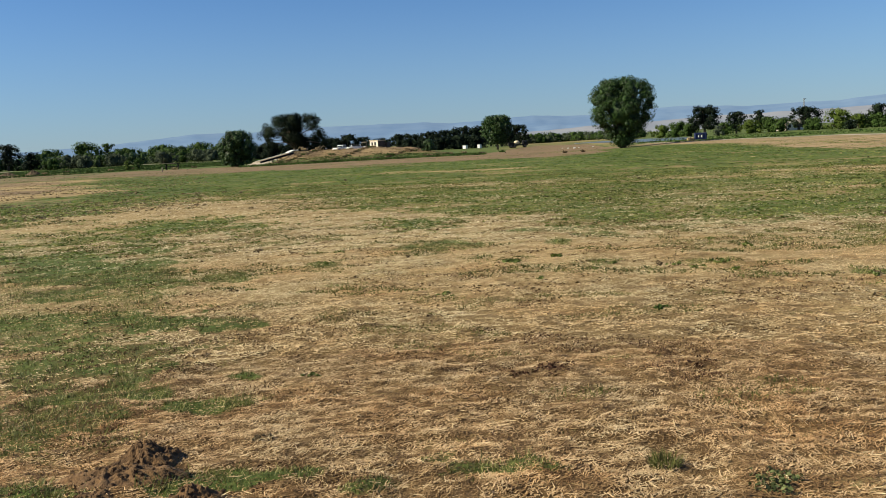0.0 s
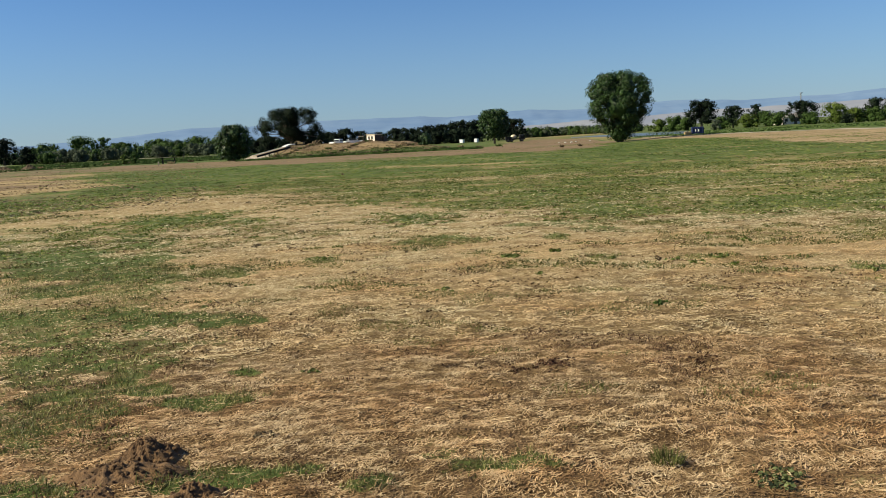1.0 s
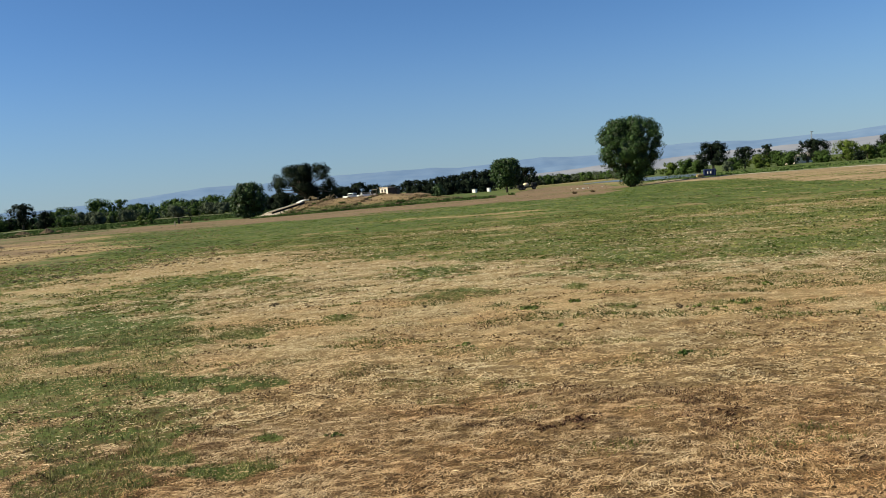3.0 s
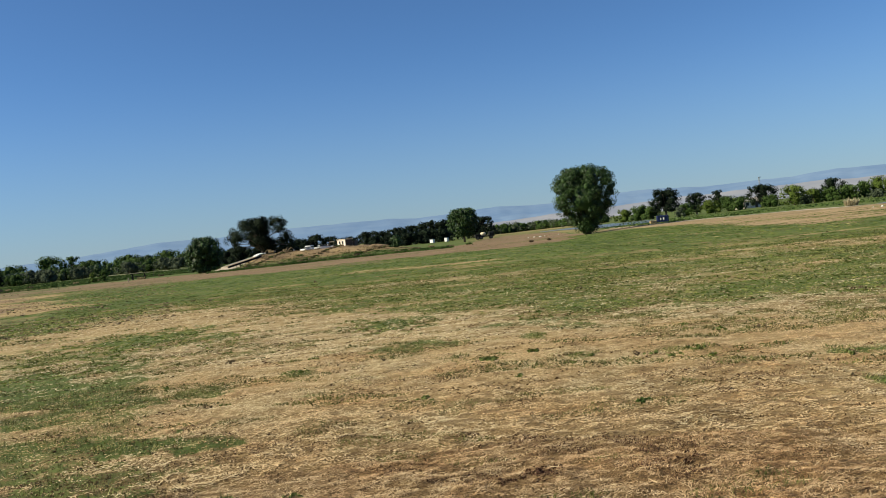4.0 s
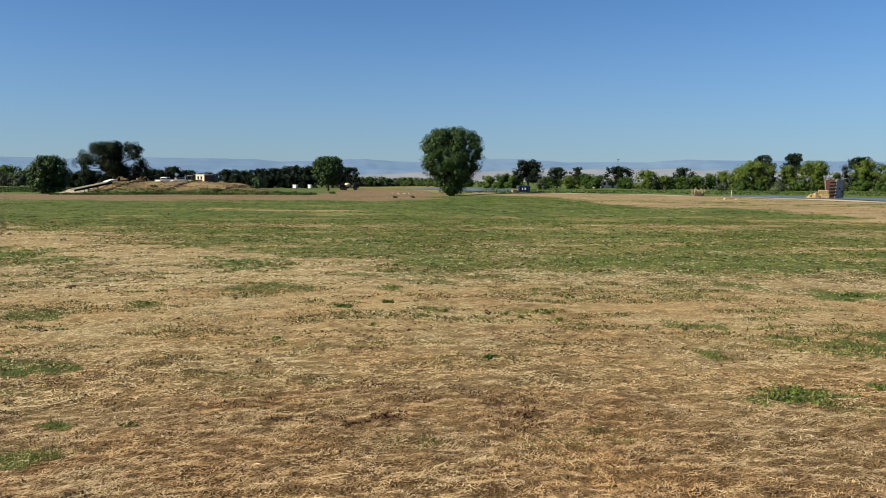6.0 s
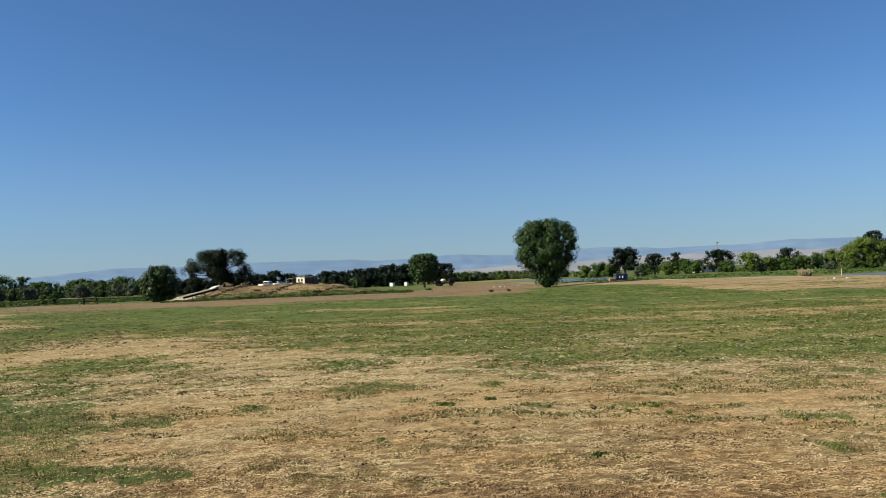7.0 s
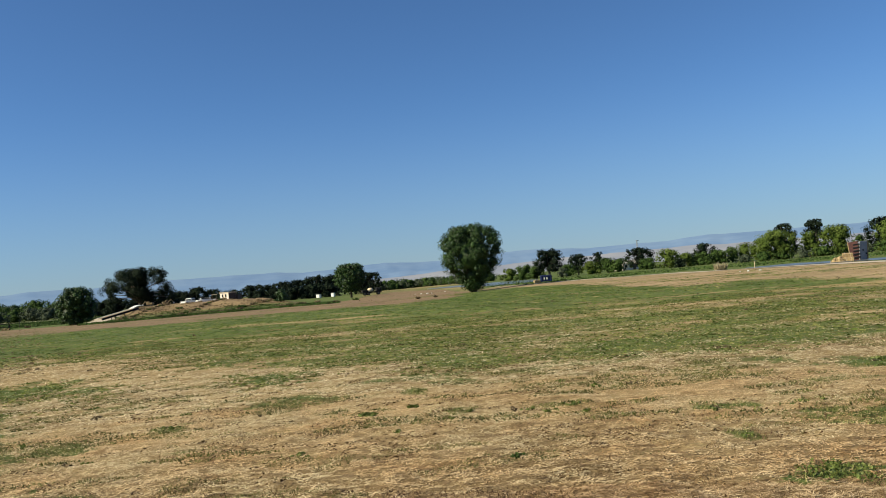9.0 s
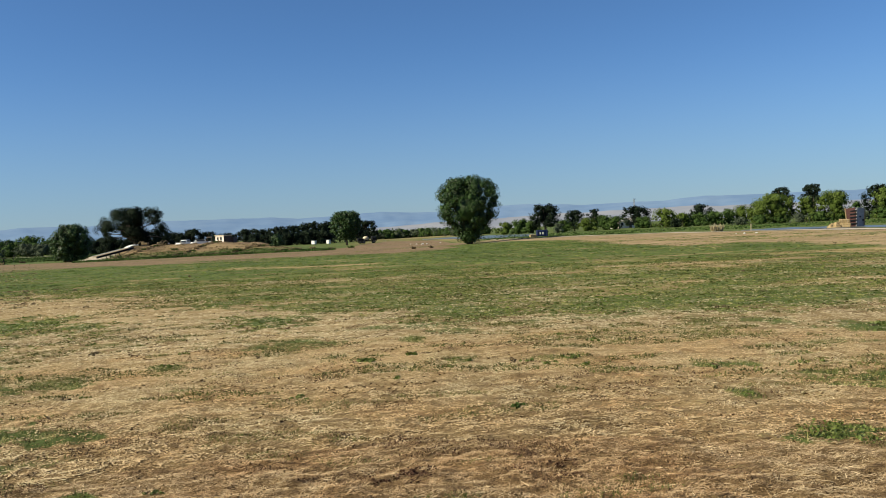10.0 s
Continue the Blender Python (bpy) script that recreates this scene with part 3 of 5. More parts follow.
def leaf_quads(rng, centres, radii, count, size, flat=1.0, outward=None, loose=0.32):
    """Leaves on a set of clumps: bent diamond quads, turned outward from the clump and from its bough. Returns points, faces and each leaf's clump."""
    which = rng.choice(len(centres), count, p=radii ** 2 / (radii ** 2).sum())
    d = rng.normal(size=(count, 3))
    d /= np.linalg.norm(d, axis=1)[:, None]
    if outward is not None:
        d = d + outward[which] * 0.35
        d /= np.linalg.norm(d, axis=1)[:, None] + 1e-9
    rad = radii[which] * (0.55 + 0.45 * rng.random(count) ** 0.7)
    p = centres[which] + d * rad[:, None] * (1, 1, flat)
    nrm = d + rng.normal(size=(count, 3)) * 0.45 + (0, 0, 0.25)
    if outward is not None:
        nrm = d * 0.8 + outward[which] * 0.55 + rng.normal(size=(count, 3)) * loose
    nrm /= np.linalg.norm(nrm, axis=1)[:, None]
    u = np.cross(nrm, rng.normal(size=(count, 3)))
    u /= np.linalg.norm(u, axis=1)[:, None] + 1e-9
    w = np.cross(nrm, u)
    s = (size * (0.6 + 0.8 * rng.random(count)))[:, None]
    v = np.stack([p - u * s * 0.6, p + w * s * 0.45, p + u * s * 0.6, p - w * s * 0.45], 1).reshape(-1, 3)
    return v, np.arange(count * 4).reshape(-1, 4), which


# outline of each kind of crown: height, half width; then boughs, bough size, clumps on each, raggedness
CROWNS = {
    "cotton": ([0, 0.055, 0.16, 0.25, 0.31, 0.38, 0.47, 0.6, 0.72, 0.82, 0.93, 1], [0.24, 0.29, 0.43, 0.56, 0.70, 0.85, 0.96, 1.0, 0.97, 0.88, 0.67, 0.3], 136, 0.112, 6, 0.03),
    "young": ([0, 0.06, 0.2, 0.4, 0.6, 0.75, 0.88, 1], [0.66, 0.74, 0.90, 1.0, 0.98, 0.84, 0.60, 0.25], 90, 0.130, 6, 0.06),
    "oak": ([0, 0.14, 0.3, 0.45, 0.62, 0.8, 0.93, 1], [0.4, 0.80, 0.98, 1.0, 0.96, 0.80, 0.54, 0.25], 32, 0.130, 5, 0.22),
    "willow": ([0, 0.2, 0.5, 0.75, 0.92, 1], [0.92, 1.0, 1.0, 0.86, 0.58, 0.25], 26, 0.185, 5, 0.16),
    "shrub": ([0, 0.3, 0.6, 0.85, 1], [1.0, 1.0, 0.88, 0.6, 0.25], 14, 0.23, 4, 0.12),
}


def ball_grid():
    """A cube of 24 quads drawn out to a ball."""
    bm = bmesh.new()
    bmesh.ops.create_cube(bm, size=2.0)
    bmesh.ops.subdivide_edges(bm, edges=bm.edges[:], cuts=1, use_grid_fill=True)
    bm.verts.index_update()
    v = np.array([v.co.normalized()[:] for v in bm.verts])
    f = np.array([[q.index for q in p.verts] for p in bm.faces])
    bm.free()
    return v, f


BALL_V, BALL_F = ball_grid()


def leaf_masses(rng, centres, radii):
    """The close inner foliage of each bough: uneven lumps that the outer leaves cover."""
    n, k = len(centres), len(BALL_V)
    size = radii[:, None, None] * (0.6 + 0.6 * rng.random((n, k, 1)))
    v = centres[:, None, :] + BALL_V[None] * size
    return v.reshape(-1, 3), (np.arange(n)[:, None, None] * k + BALL_F[None]).reshape(-1, 4)


def tree(name, az, r, width, top, kind, mat, label, seed, dense=1.0, group="", low=0.0, lean=0.0, crown=""):
    """width and top (above level ground) as they would be at the level distance r."""
    k = float(spread(az, r))
    x, y, z = spot(az, r)
    far = r * k
    w, h = width * k * {"cotton": 1.06, "oak": 1.08, "willow": 1.16, "shrub": 1.16}[kind], EYE + (top - EYE) * k - z
    rng = np.random.default_rng(seed)
    ob = thing(name, (x, y, z - 0.05), label, "tree" if kind not in ("shrub",) else "shrub", group)
    leaf = max(0.10, far / 1520 * (1.4 if name in ("cottonwood", "valley_oak", "young_tree") else 1.68))
    hs, ws, boughs, size, clumps, ragged = CROWNS[crown or kind]
    if kind == "oak" and w * h < 60:
        boughs, size = 22, 0.15
    base = max(0.03, {"cotton": 0.04, "oak": 0.16, "willow": 0.03, "shrub": 0.03}[kind] + low)
    # boughs spread evenly over the crown, most near its skin
    i = np.arange(boughs)
    a = ((i * 0.7548777 + rng.random()) % 1.0 + 0.06 * rng.random(boughs)) * 2 * np.pi
    f = base + (0.97 - base) * ((i * 0.5698403 + rng.random()) % 1.0) ** (0.95 if kind in ("cotton", "oak") else 1.15)
    prof = np.interp(f, hs, ws)
    bough = size * min(w, h * 1.35) * (0.75 + 0.5 * rng.random(boughs)) * np.where(f < 0.25, 0.85, 1.0)
    q = np.where(rng.random(boughs) < 0.12, 0.25 + 0.3 * rng.random(boughs), 0.92 + 0.08 * rng.random(boughs))
    rag = 1 - ragged * rng.random(boughs)
    rad = np.maximum(prof * (w / 2) * rag - bough * 0.72, 0.02 * w) * q
    core = np.stack([np.cos(a) * rad + lean * f * w, np.sin(a) * rad, np.minimum(f * h, h - bough * (0.85 + ragged * rng.random(boughs)))], -1)
    core[:, 2] = np.maximum(core[:, 2], bough * 0.5)
    # the top of the crown is always reached
    core[0] = (rng.normal() * w * 0.06, 0, h - bough[0] * 0.95)
    which = np.repeat(i, clumps)
    d = rng.normal(size=(len(which), 3))
    d /= np.linalg.norm(d, axis=1)[:, None]
    d[:, 2] = np.abs(d[:, 2]) * 0.9 - 0.25
    radii = bough[which] * (0.42 + 0.20 * rng.random(len(which)))
    centres = core[which] + d * (bough[which] * 0.62)[:, None]
    middle = np.array([0, 0, h * 0.45])
    out = core[which] - middle
    out = out / (np.linalg.norm(out, axis=1)[:, None] + 1e-6) * 0.6 + d
    out /= np.linalg.norm(out, axis=1)[:, None] + 1e-6
    # an inner mass of leaves behind the boughs, toned darkest for the crown's shade
    inner = 8 if kind != "oak" else 7
    ia, fi = rng.random(inner) * 6.28, base + 0.1 + (0.72 - base) * (np.arange(inner) + 0.5) / inner
    iw = np.interp(fi, hs, ws) * w * {"cotton": 0.24, "oak": 0.15}.get(kind, 0.20)
    heart = np.stack([np.cos(ia) * iw * 0.6, np.sin(ia) * iw * 0.6, fi * h], -1)
    centres, radii = np.concatenate([centres, heart]), np.concatenate([radii, iw * 0.9])
    out = np.concatenate([out, np.tile((0.0, 0.0, 1.0), (inner, 1))])
    centres[:, 2] = np.minimum(centres[:, 2], h - radii * 0.9)
    centres[:, 2] = np.maximum(centres[:, 2], radii * 0.6)
    count = int(min(46000, (4.0 if kind == "cotton" else 3.0) * dense * w * h / leaf ** 2))
    v, fc, clump = leaf_quads(rng, centres, radii, count, leaf, 1.0, out, 0.62 if kind == "cotton" else 0.32)
    # inner leaves take tone 0: the shade inside the crown as colour
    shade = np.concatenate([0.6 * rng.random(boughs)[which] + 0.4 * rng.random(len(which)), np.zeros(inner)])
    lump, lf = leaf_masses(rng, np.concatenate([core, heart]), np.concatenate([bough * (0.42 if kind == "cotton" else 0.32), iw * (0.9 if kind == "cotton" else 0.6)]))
    v[:, 2], lump[:, 2] = np.maximum(v[:, 2], 0.02), np.maximum(lump[:, 2], 0.05)
    # trunk and limbs
    bm = bmesh.new()
    tr = max(0.04, 0.028 * h) * (1.3 if kind == "oak" else 1.0)
    fork = h * {"cotton": 0.22, "oak": 0.28, "willow": 0.15, "shrub": 0.06}[kind]
    rod(bm, (0, 0, -0.1), (lean * w * 0.1, 0, fork), tr * 1.25, tr * 0.85, 9)
    limbs, whole, big = [], bm, name in ("cottonwood", "valley_oak", "young_tree")
    for c in core[: {"cotton": 14, "oak": 16, "willow": 8, "shrub": 5}[kind]]:
        if big:
            bm = bmesh.new()
            limbs.append(bm)
        c = Vector(c)
        mid = Vector((c.x * 0.45, c.y * 0.45, fork + (c.z - fork) * 0.55 + 0.05 * h))
        rod(bm, (0, 0, fork * (0.7 + 0.3 * rng.random())), mid, tr * 0.5, tr * 0.3, 6)
        rod(bm, mid, c, tr * 0.3, tr * 0.1, 5)
    if kind == "cotton" and low == 0.0:
        for n in range(5):
            t = n * 1.3
            bm = bmesh.new()
            limbs.append(bm)
            rod(bm, (math.cos(t) * tr, math.sin(t) * tr, -0.1), (math.cos(t) * w * 0.16, math.sin(t) * w * 0.16, h * 0.4), tr * 0.45, tr * 0.2, 6)
    part("trunk", whole, M_BARK, ob, smooth=True)
    for limb in limbs:
        part("limb", limb, M_BARK, ob, smooth=True)
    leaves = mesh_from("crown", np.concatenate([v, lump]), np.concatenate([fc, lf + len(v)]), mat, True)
    # the lumps keep a low tone for the same inner shade
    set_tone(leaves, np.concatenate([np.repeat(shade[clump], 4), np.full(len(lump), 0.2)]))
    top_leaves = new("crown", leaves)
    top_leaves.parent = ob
    return ob


tree("cottonwood", 12.14, 94, 7.2, 7.5, "cotton", M_COTTON, "large round dense green cottonwood tree at the field's edge", 101, 1.5)
tree("cottonwood", 3.98, 135, 5.1, 5.45, "cotton", M_COTTON, "middle-sized round green tree with a bare trunk", 102, 1.3, low=0.14)
tree("young_tree", -13.0, 105, 4.66, 4.34, "cotton", M_COTTON, "young rounded green tree at the foot of the berm", 103, 1.4, crown="young")
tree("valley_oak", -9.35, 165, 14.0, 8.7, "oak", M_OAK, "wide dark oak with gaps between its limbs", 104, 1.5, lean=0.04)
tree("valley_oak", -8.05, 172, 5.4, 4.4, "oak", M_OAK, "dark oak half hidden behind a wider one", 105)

LEFT = "bushes and trees along the far left bank"
BACK = 1.2


def bank_tree(name, az, r, width, top, kind, mat, label, seed, dense=1.0, group=LEFT):
    return tree(name, az, r * BACK, width * BACK, EYE + (top - EYE) * BACK, kind, mat, label, seed, dense, group)


bank_tree("oak", -26.4, 200, 6.4, 6.0, "oak", M_OAK, "dark broad tree in the far bank's thicket", 110, group=LEFT)
bank_tree("round_bush", -25.2, 185, 4.3, 4.1, "shrub", M_OAK, "round dark bush on the far bank", 111, 1.3, group=LEFT)
bank_tree("willow", -24.1, 215, 6.6, 4.9, "willow", M_SHRUB, "grey-green willow of the bank thicket", 112, group=LEFT)
bank_tree("willow", -22.1, 220, 7.4, 6.3, "willow", M_SHRUB, "taller ragged tree above the bank thicket", 113, group=LEFT)
bank_tree("willow", -20.8, 220, 5.2, 5.6, "oak", M_SHRUB, "ragged thin-topped tree above the bank thicket", 114, group=LEFT)
bank_tree("willow", -19.6, 225, 7.0, 4.4, "willow", M_SHRUB, "grey-green willow of the bank thicket", 115, group=LEFT)
bank_tree("willow", -17.7, 225, 7.2, 4.9, "willow", M_SHRUB, "grey-green willow of the bank thicket", 116, group=LEFT)
bank_tree("willow", -16.5, 220, 6.2, 3.8, "willow", M_SHRUB, "grey-green willow of the bank thicket", 117, group=LEFT)
bank_tree("willow", -15.2, 225, 7.4, 5.1, "willow", M_SHRUB, "taller ragged tree above the bank thicket", 118, group=LEFT)
bank_tree("willow", -14.1, 230, 5.5, 4.2, "willow", M_SHRUB, "grey-green willow of the bank thicket", 119, group=LEFT)
bank_tree("willow", -11.6, 225, 6.0, 3.4, "willow", M_SHRUB, "grey-green willow of the bank thicket", 120, group=LEFT)
bank_tree("willow", -28.0, 205, 6.5, 4.3, "willow", M_SHRUB, "grey-green willow of the bank thicket", 121, group=LEFT)
bank_tree("willow", -29.8, 205, 6.5, 5.0, "willow", M_SHRUB, "grey-green willow of the bank thicket", 122, group=LEFT)
bank_tree("willow", -31.5, 205, 7.5, 5.0, "willow", M_SHRUB, "grey-green willow of the bank thicket", 123, group=LEFT)
bank_tree("silver_bush", -22.4, 190, 5.8, 3.0, "shrub", M_SILVER, "pale silver-leaved bush in front of the thicket", 124, 1.2, group=LEFT)
bank_tree("silver_bush", -21.3, 188, 3.6, 2.6, "shrub", M_SILVER, "pale silver-leaved bush in front of the thicket", 125, 1.2, group=LEFT)
bank_tree("silver_bush", -20.2, 190, 3.6, 2.4, "shrub", M_SILVER, "small pale silver-leaved bush", 126, 1.2, group=LEFT)
for i, a in enumerate((-24.0, -23.1, -22.2, -21.3, -20.5, -17.6, -16.6, -15.5, -14.6)):
    bank_tree("willow_bush", a, 178 + (i * 5) % 8, 4.6 + (i * 7) % 4 * 0.5, 2.5 + (i * 5) % 3 * 0.22, "willow", M_SILVER if i % 3 else M_SHRUB,
              "low rounded grey-green willow bush before the thicket", 330 + i * 3, 1.1, group=LEFT)
rng = np.random.default_rng(55)
for i in range(34):
    a = -31.5 + i * 0.62
    bank_tree("bank_shrub", a + rng.random() * 0.3, 186 + 26 * rng.random(), 5.0 + 3.0 * rng.random(), 2.7 + 1.6 * rng.random() ** 2 - (0.6 if a > -13.5 else 0), "willow" if i % 2 else "shrub",
         (M_SHRUB, M_SHRUB, M_COTTON, M_SHRUB, M_COTTON)[i % 5], "grey-green shrub of the far bank thicket", 300 + i, 1.0, group=LEFT)
tree("small_bush", -19.1, 125, 1.5, 1.75, "shrub", M_SHRUB, "small upright green bush on the strip's edge", 145, 1.2)
tree("small_bush", -19.75, 126, 1.1, 1.45, "shrub", M_WILLOW, "small pale green bush beside a darker one", 146, 1.1)
tree("dark_shrub", -0.57, 120, 2.1, 2.3, "shrub", M_COTTON, "dark upright shrub at the end of the berm", 147, 1.3)

MID = "dark trees behind the building site"
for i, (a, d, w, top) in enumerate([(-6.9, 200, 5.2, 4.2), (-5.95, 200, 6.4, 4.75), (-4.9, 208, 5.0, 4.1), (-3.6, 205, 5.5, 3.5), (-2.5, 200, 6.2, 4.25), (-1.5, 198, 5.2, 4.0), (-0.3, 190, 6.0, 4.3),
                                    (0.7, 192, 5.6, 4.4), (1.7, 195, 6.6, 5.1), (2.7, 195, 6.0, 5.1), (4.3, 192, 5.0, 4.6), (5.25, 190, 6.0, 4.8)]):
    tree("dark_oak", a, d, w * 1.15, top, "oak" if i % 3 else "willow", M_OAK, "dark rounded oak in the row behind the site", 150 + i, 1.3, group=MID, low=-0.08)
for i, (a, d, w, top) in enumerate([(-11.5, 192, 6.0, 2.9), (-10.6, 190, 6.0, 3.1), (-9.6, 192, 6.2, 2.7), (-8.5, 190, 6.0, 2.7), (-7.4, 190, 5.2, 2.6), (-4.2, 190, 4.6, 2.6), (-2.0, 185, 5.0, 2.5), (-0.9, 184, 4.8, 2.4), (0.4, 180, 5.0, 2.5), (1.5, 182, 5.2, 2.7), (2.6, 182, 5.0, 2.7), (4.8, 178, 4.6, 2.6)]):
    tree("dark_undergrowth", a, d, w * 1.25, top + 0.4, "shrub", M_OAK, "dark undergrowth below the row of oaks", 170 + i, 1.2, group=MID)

FARBANK = "low willows beyond the pond"
for i in range(17):
    a = 5.9 + i * 0.45
    tree("low_willow", a, 232 + (i * 37) % 34, 6.4 + (i * 13) % 5 * 0.7, 1.95 + (i * 7) % 5 * 0.14, "willow", M_SILVER if i % 3 == 0 else M_SHRUB,
         "low grey-green willow on the pond's far bank", 190 + i, 1.1, group=FARBANK)
tree("lone_tree", 7.46, 250, 2.2, 2.85, "willow", M_SHRUB, "small dark lone tree above the low willows", 205)

RIGHT = "trees along the far right bank"
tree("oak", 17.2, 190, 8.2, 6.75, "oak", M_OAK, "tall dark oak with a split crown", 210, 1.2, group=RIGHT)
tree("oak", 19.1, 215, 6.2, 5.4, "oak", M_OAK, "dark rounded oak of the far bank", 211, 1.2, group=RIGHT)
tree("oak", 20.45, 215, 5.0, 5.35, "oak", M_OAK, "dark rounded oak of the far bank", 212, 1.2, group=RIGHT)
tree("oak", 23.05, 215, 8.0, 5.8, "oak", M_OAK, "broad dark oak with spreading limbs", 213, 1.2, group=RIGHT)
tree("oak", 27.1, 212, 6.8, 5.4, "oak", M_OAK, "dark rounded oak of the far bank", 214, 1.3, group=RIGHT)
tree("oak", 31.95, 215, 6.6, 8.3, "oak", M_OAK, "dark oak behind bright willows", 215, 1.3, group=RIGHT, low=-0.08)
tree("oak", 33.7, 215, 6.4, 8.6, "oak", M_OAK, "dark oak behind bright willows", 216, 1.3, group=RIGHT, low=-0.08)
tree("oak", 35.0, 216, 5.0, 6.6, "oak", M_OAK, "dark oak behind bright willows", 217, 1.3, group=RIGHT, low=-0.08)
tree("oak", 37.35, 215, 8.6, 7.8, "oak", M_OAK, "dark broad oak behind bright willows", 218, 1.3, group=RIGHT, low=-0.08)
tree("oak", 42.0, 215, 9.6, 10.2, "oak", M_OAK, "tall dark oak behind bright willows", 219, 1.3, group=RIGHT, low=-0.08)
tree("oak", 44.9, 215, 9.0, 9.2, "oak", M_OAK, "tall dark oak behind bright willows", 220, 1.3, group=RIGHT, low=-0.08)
for i, (a, d, w, top) in enumerate([(24.9, 190, 5.2, 4.4), (31.5, 190, 9.0, 6.45), (30.6, 192, 4.6, 5.0), (33.35, 190, 4.6, 5.4), (34.85, 190, 6.8, 6.4), (37.7, 190, 5.6, 6.4), (38.9, 190, 5.4, 5.9),
                                    (40.5, 190, 8.0, 8.4), (42.0, 188, 6.0, 6.4), (43.3, 190, 8.0, 6.4), (45.6, 190, 8.0, 6.6), (48.0, 190, 9.0, 7.0)]):
    tree("bright_willow", a, d, w, top, "willow", M_WILLOW, "bright green bushy willow on the far bank", 225 + i, 1.3, group=RIGHT)
for i, (a, d, w, top) in enumerate([(14.6, 195, 4.4, 3.0), (15.6, 190, 5.4, 3.55), (16.3, 192, 4.2, 3.2), (18.4, 200, 4.6, 3.0), (19.9, 200, 5.0, 3.2), (21.0, 200, 4.8, 3.7), (21.7, 198, 4.0, 3.3),
                                    (23.6, 200, 5.0, 2.9), (26.0, 196, 5.2, 3.3), (27.0, 196, 5.0, 3.2), (28.0, 196, 4.6, 3.4), (28.8, 198, 4.4, 3.7), (29.6, 200, 5.4, 4.4), (36.15, 212, 3.4, 4.2)]):
    tree("bank_bush", a, d, w * 1.1, top, "shrub", M_WILLOW if i % 4 == 0 else M_SHRUB, "green bush between the oaks of the far bank", 240 + i, 1.2, group=RIGHT)
tree("grey_bush", 18.05, 180, 2.6, 2.2, "shrub", M_SILVER, "pale grey bush beside the blue bin", 256, 1.1, group=RIGHT)
tree("dark_bush", 25.6, 186, 3.2, 2.0, "shrub", M_OAK, "small dark bush below a bright willow", 257, 1.2, group=RIGHT)
for i in range(16):
    a = 29.5 + i * 1.15
    tree("undergrowth", a, 182 + (i * 11) % 8, 3.8 + (i * 5) % 3 * 0.6, 1.7 + (i * 7) % 5 * 0.13, "shrub", M_SHRUB if i % 3 else M_SILVER,
         "low olive undergrowth at the foot of the willows", 260 + i, 1.1, group=RIGHT)
# ---- the building site on the berm ----


def at_site(az, r, up=0.0):
    return spot(az, r, up)


def wheel(parent, at, radius, wide):
    w = new("wheel")
    w.parent = parent
    w.empty_display_size = 0.1
    w.location = at
    bm = bmesh.new()
    rod(bm, (0, -wide / 2, 0), (0, wide / 2, 0), radius, sides=18)
    bmesh.ops.bevel(bm, geom=[e for e in bm.edges if abs(e.verts[0].co.y - e.verts[1].co.y) < 1e-4], offset=radius * 0.12, segments=2, affect="EDGES")
    part("tyre", bm, M_TYRE, w, smooth=True)
    part("rim", rodded((0, -wide / 2 - 0.015, 0), (0, wide / 2 + 0.015, 0), radius * 0.58, sides=14), M_RIM, w, "dull grey steel rim")


def car(az, r, turn, label, pickup):
    ob = thing("pickup_truck" if pickup else "car", at_site(az, r), label, "car", "cars parked on the berm", turn)
    long, wide = (5.2, 1.9) if pickup else (4.5, 1.8)
    bm = boxed((long, wide, 0.62), (0, 0, 0.68), bevel=0.12)
    part("body", bm, M_WHITE, ob)
    if pickup:
        bm = boxed((1.7, wide * 0.9, 0.62), (0.35, 0, 1.28), bevel=0.14)
        part("cab", bm, M_WHITE, ob)
        bm = boxed((1.9, wide * 0.92, 0.1), (-1.55, 0, 0.98), bevel=0.03)
        part("bed_liner", bm, M_BLACK, ob, "black open load bed")
        ends = (-0.5, 1.2)
    else:
        bm = boxed((2.5, wide * 0.86, 0.5), (-0.25, 0, 1.22), bevel=0.16)
        part("cab", bm, M_WHITE, ob)
        ends = (-1.5, 1.0)
    for sx, e in zip((-1, 1), ends):
        part("windscreen" if sx > 0 else "rear_window", boxed((0.05, wide * 0.74, 0.36), (e + sx * 0.005, 0, 1.28), (0, sx * -8, 0)), M_GLASS, ob, "dark glass")
    for s in (-1, 1):
        part("side_window", boxed(((ends[1] - ends[0]) * 0.78, 0.03, 0.32), (sum(ends) / 2, s * wide * (0.45 if pickup else 0.43), 1.3)), M_GLASS, ob, "dark glass")
        part("headlight", boxed((0.06, 0.3, 0.16), (long / 2, s * wide * 0.34, 0.78)), M_STEEL, ob, "pale lamp glass")
        part("tail_light", boxed((0.05, 0.16, 0.24), (-long / 2, s * wide * 0.4, 0.8)), M_REDWOOD, ob, "red lamp glass")
        for sx in (-1, 1):
            wheel(ob, (sx * long * 0.31, s * wide * 0.46, 0.36), 0.36, 0.24)
    part("bumper", boxed((0.14, wide * 0.96, 0.2), (long / 2 + 0.02, 0, 0.5)), M_STEEL, ob, "steel bumper")
    part("bumper", boxed((0.14, wide * 0.96, 0.2), (-long / 2 - 0.02, 0, 0.5)), M_STEEL, ob, "steel bumper")


car(-6.35, 133, 62, "white pickup truck parked behind the berm's crest", True)
car(-5.35, 132, 20, "white car parked behind the berm's crest", False)


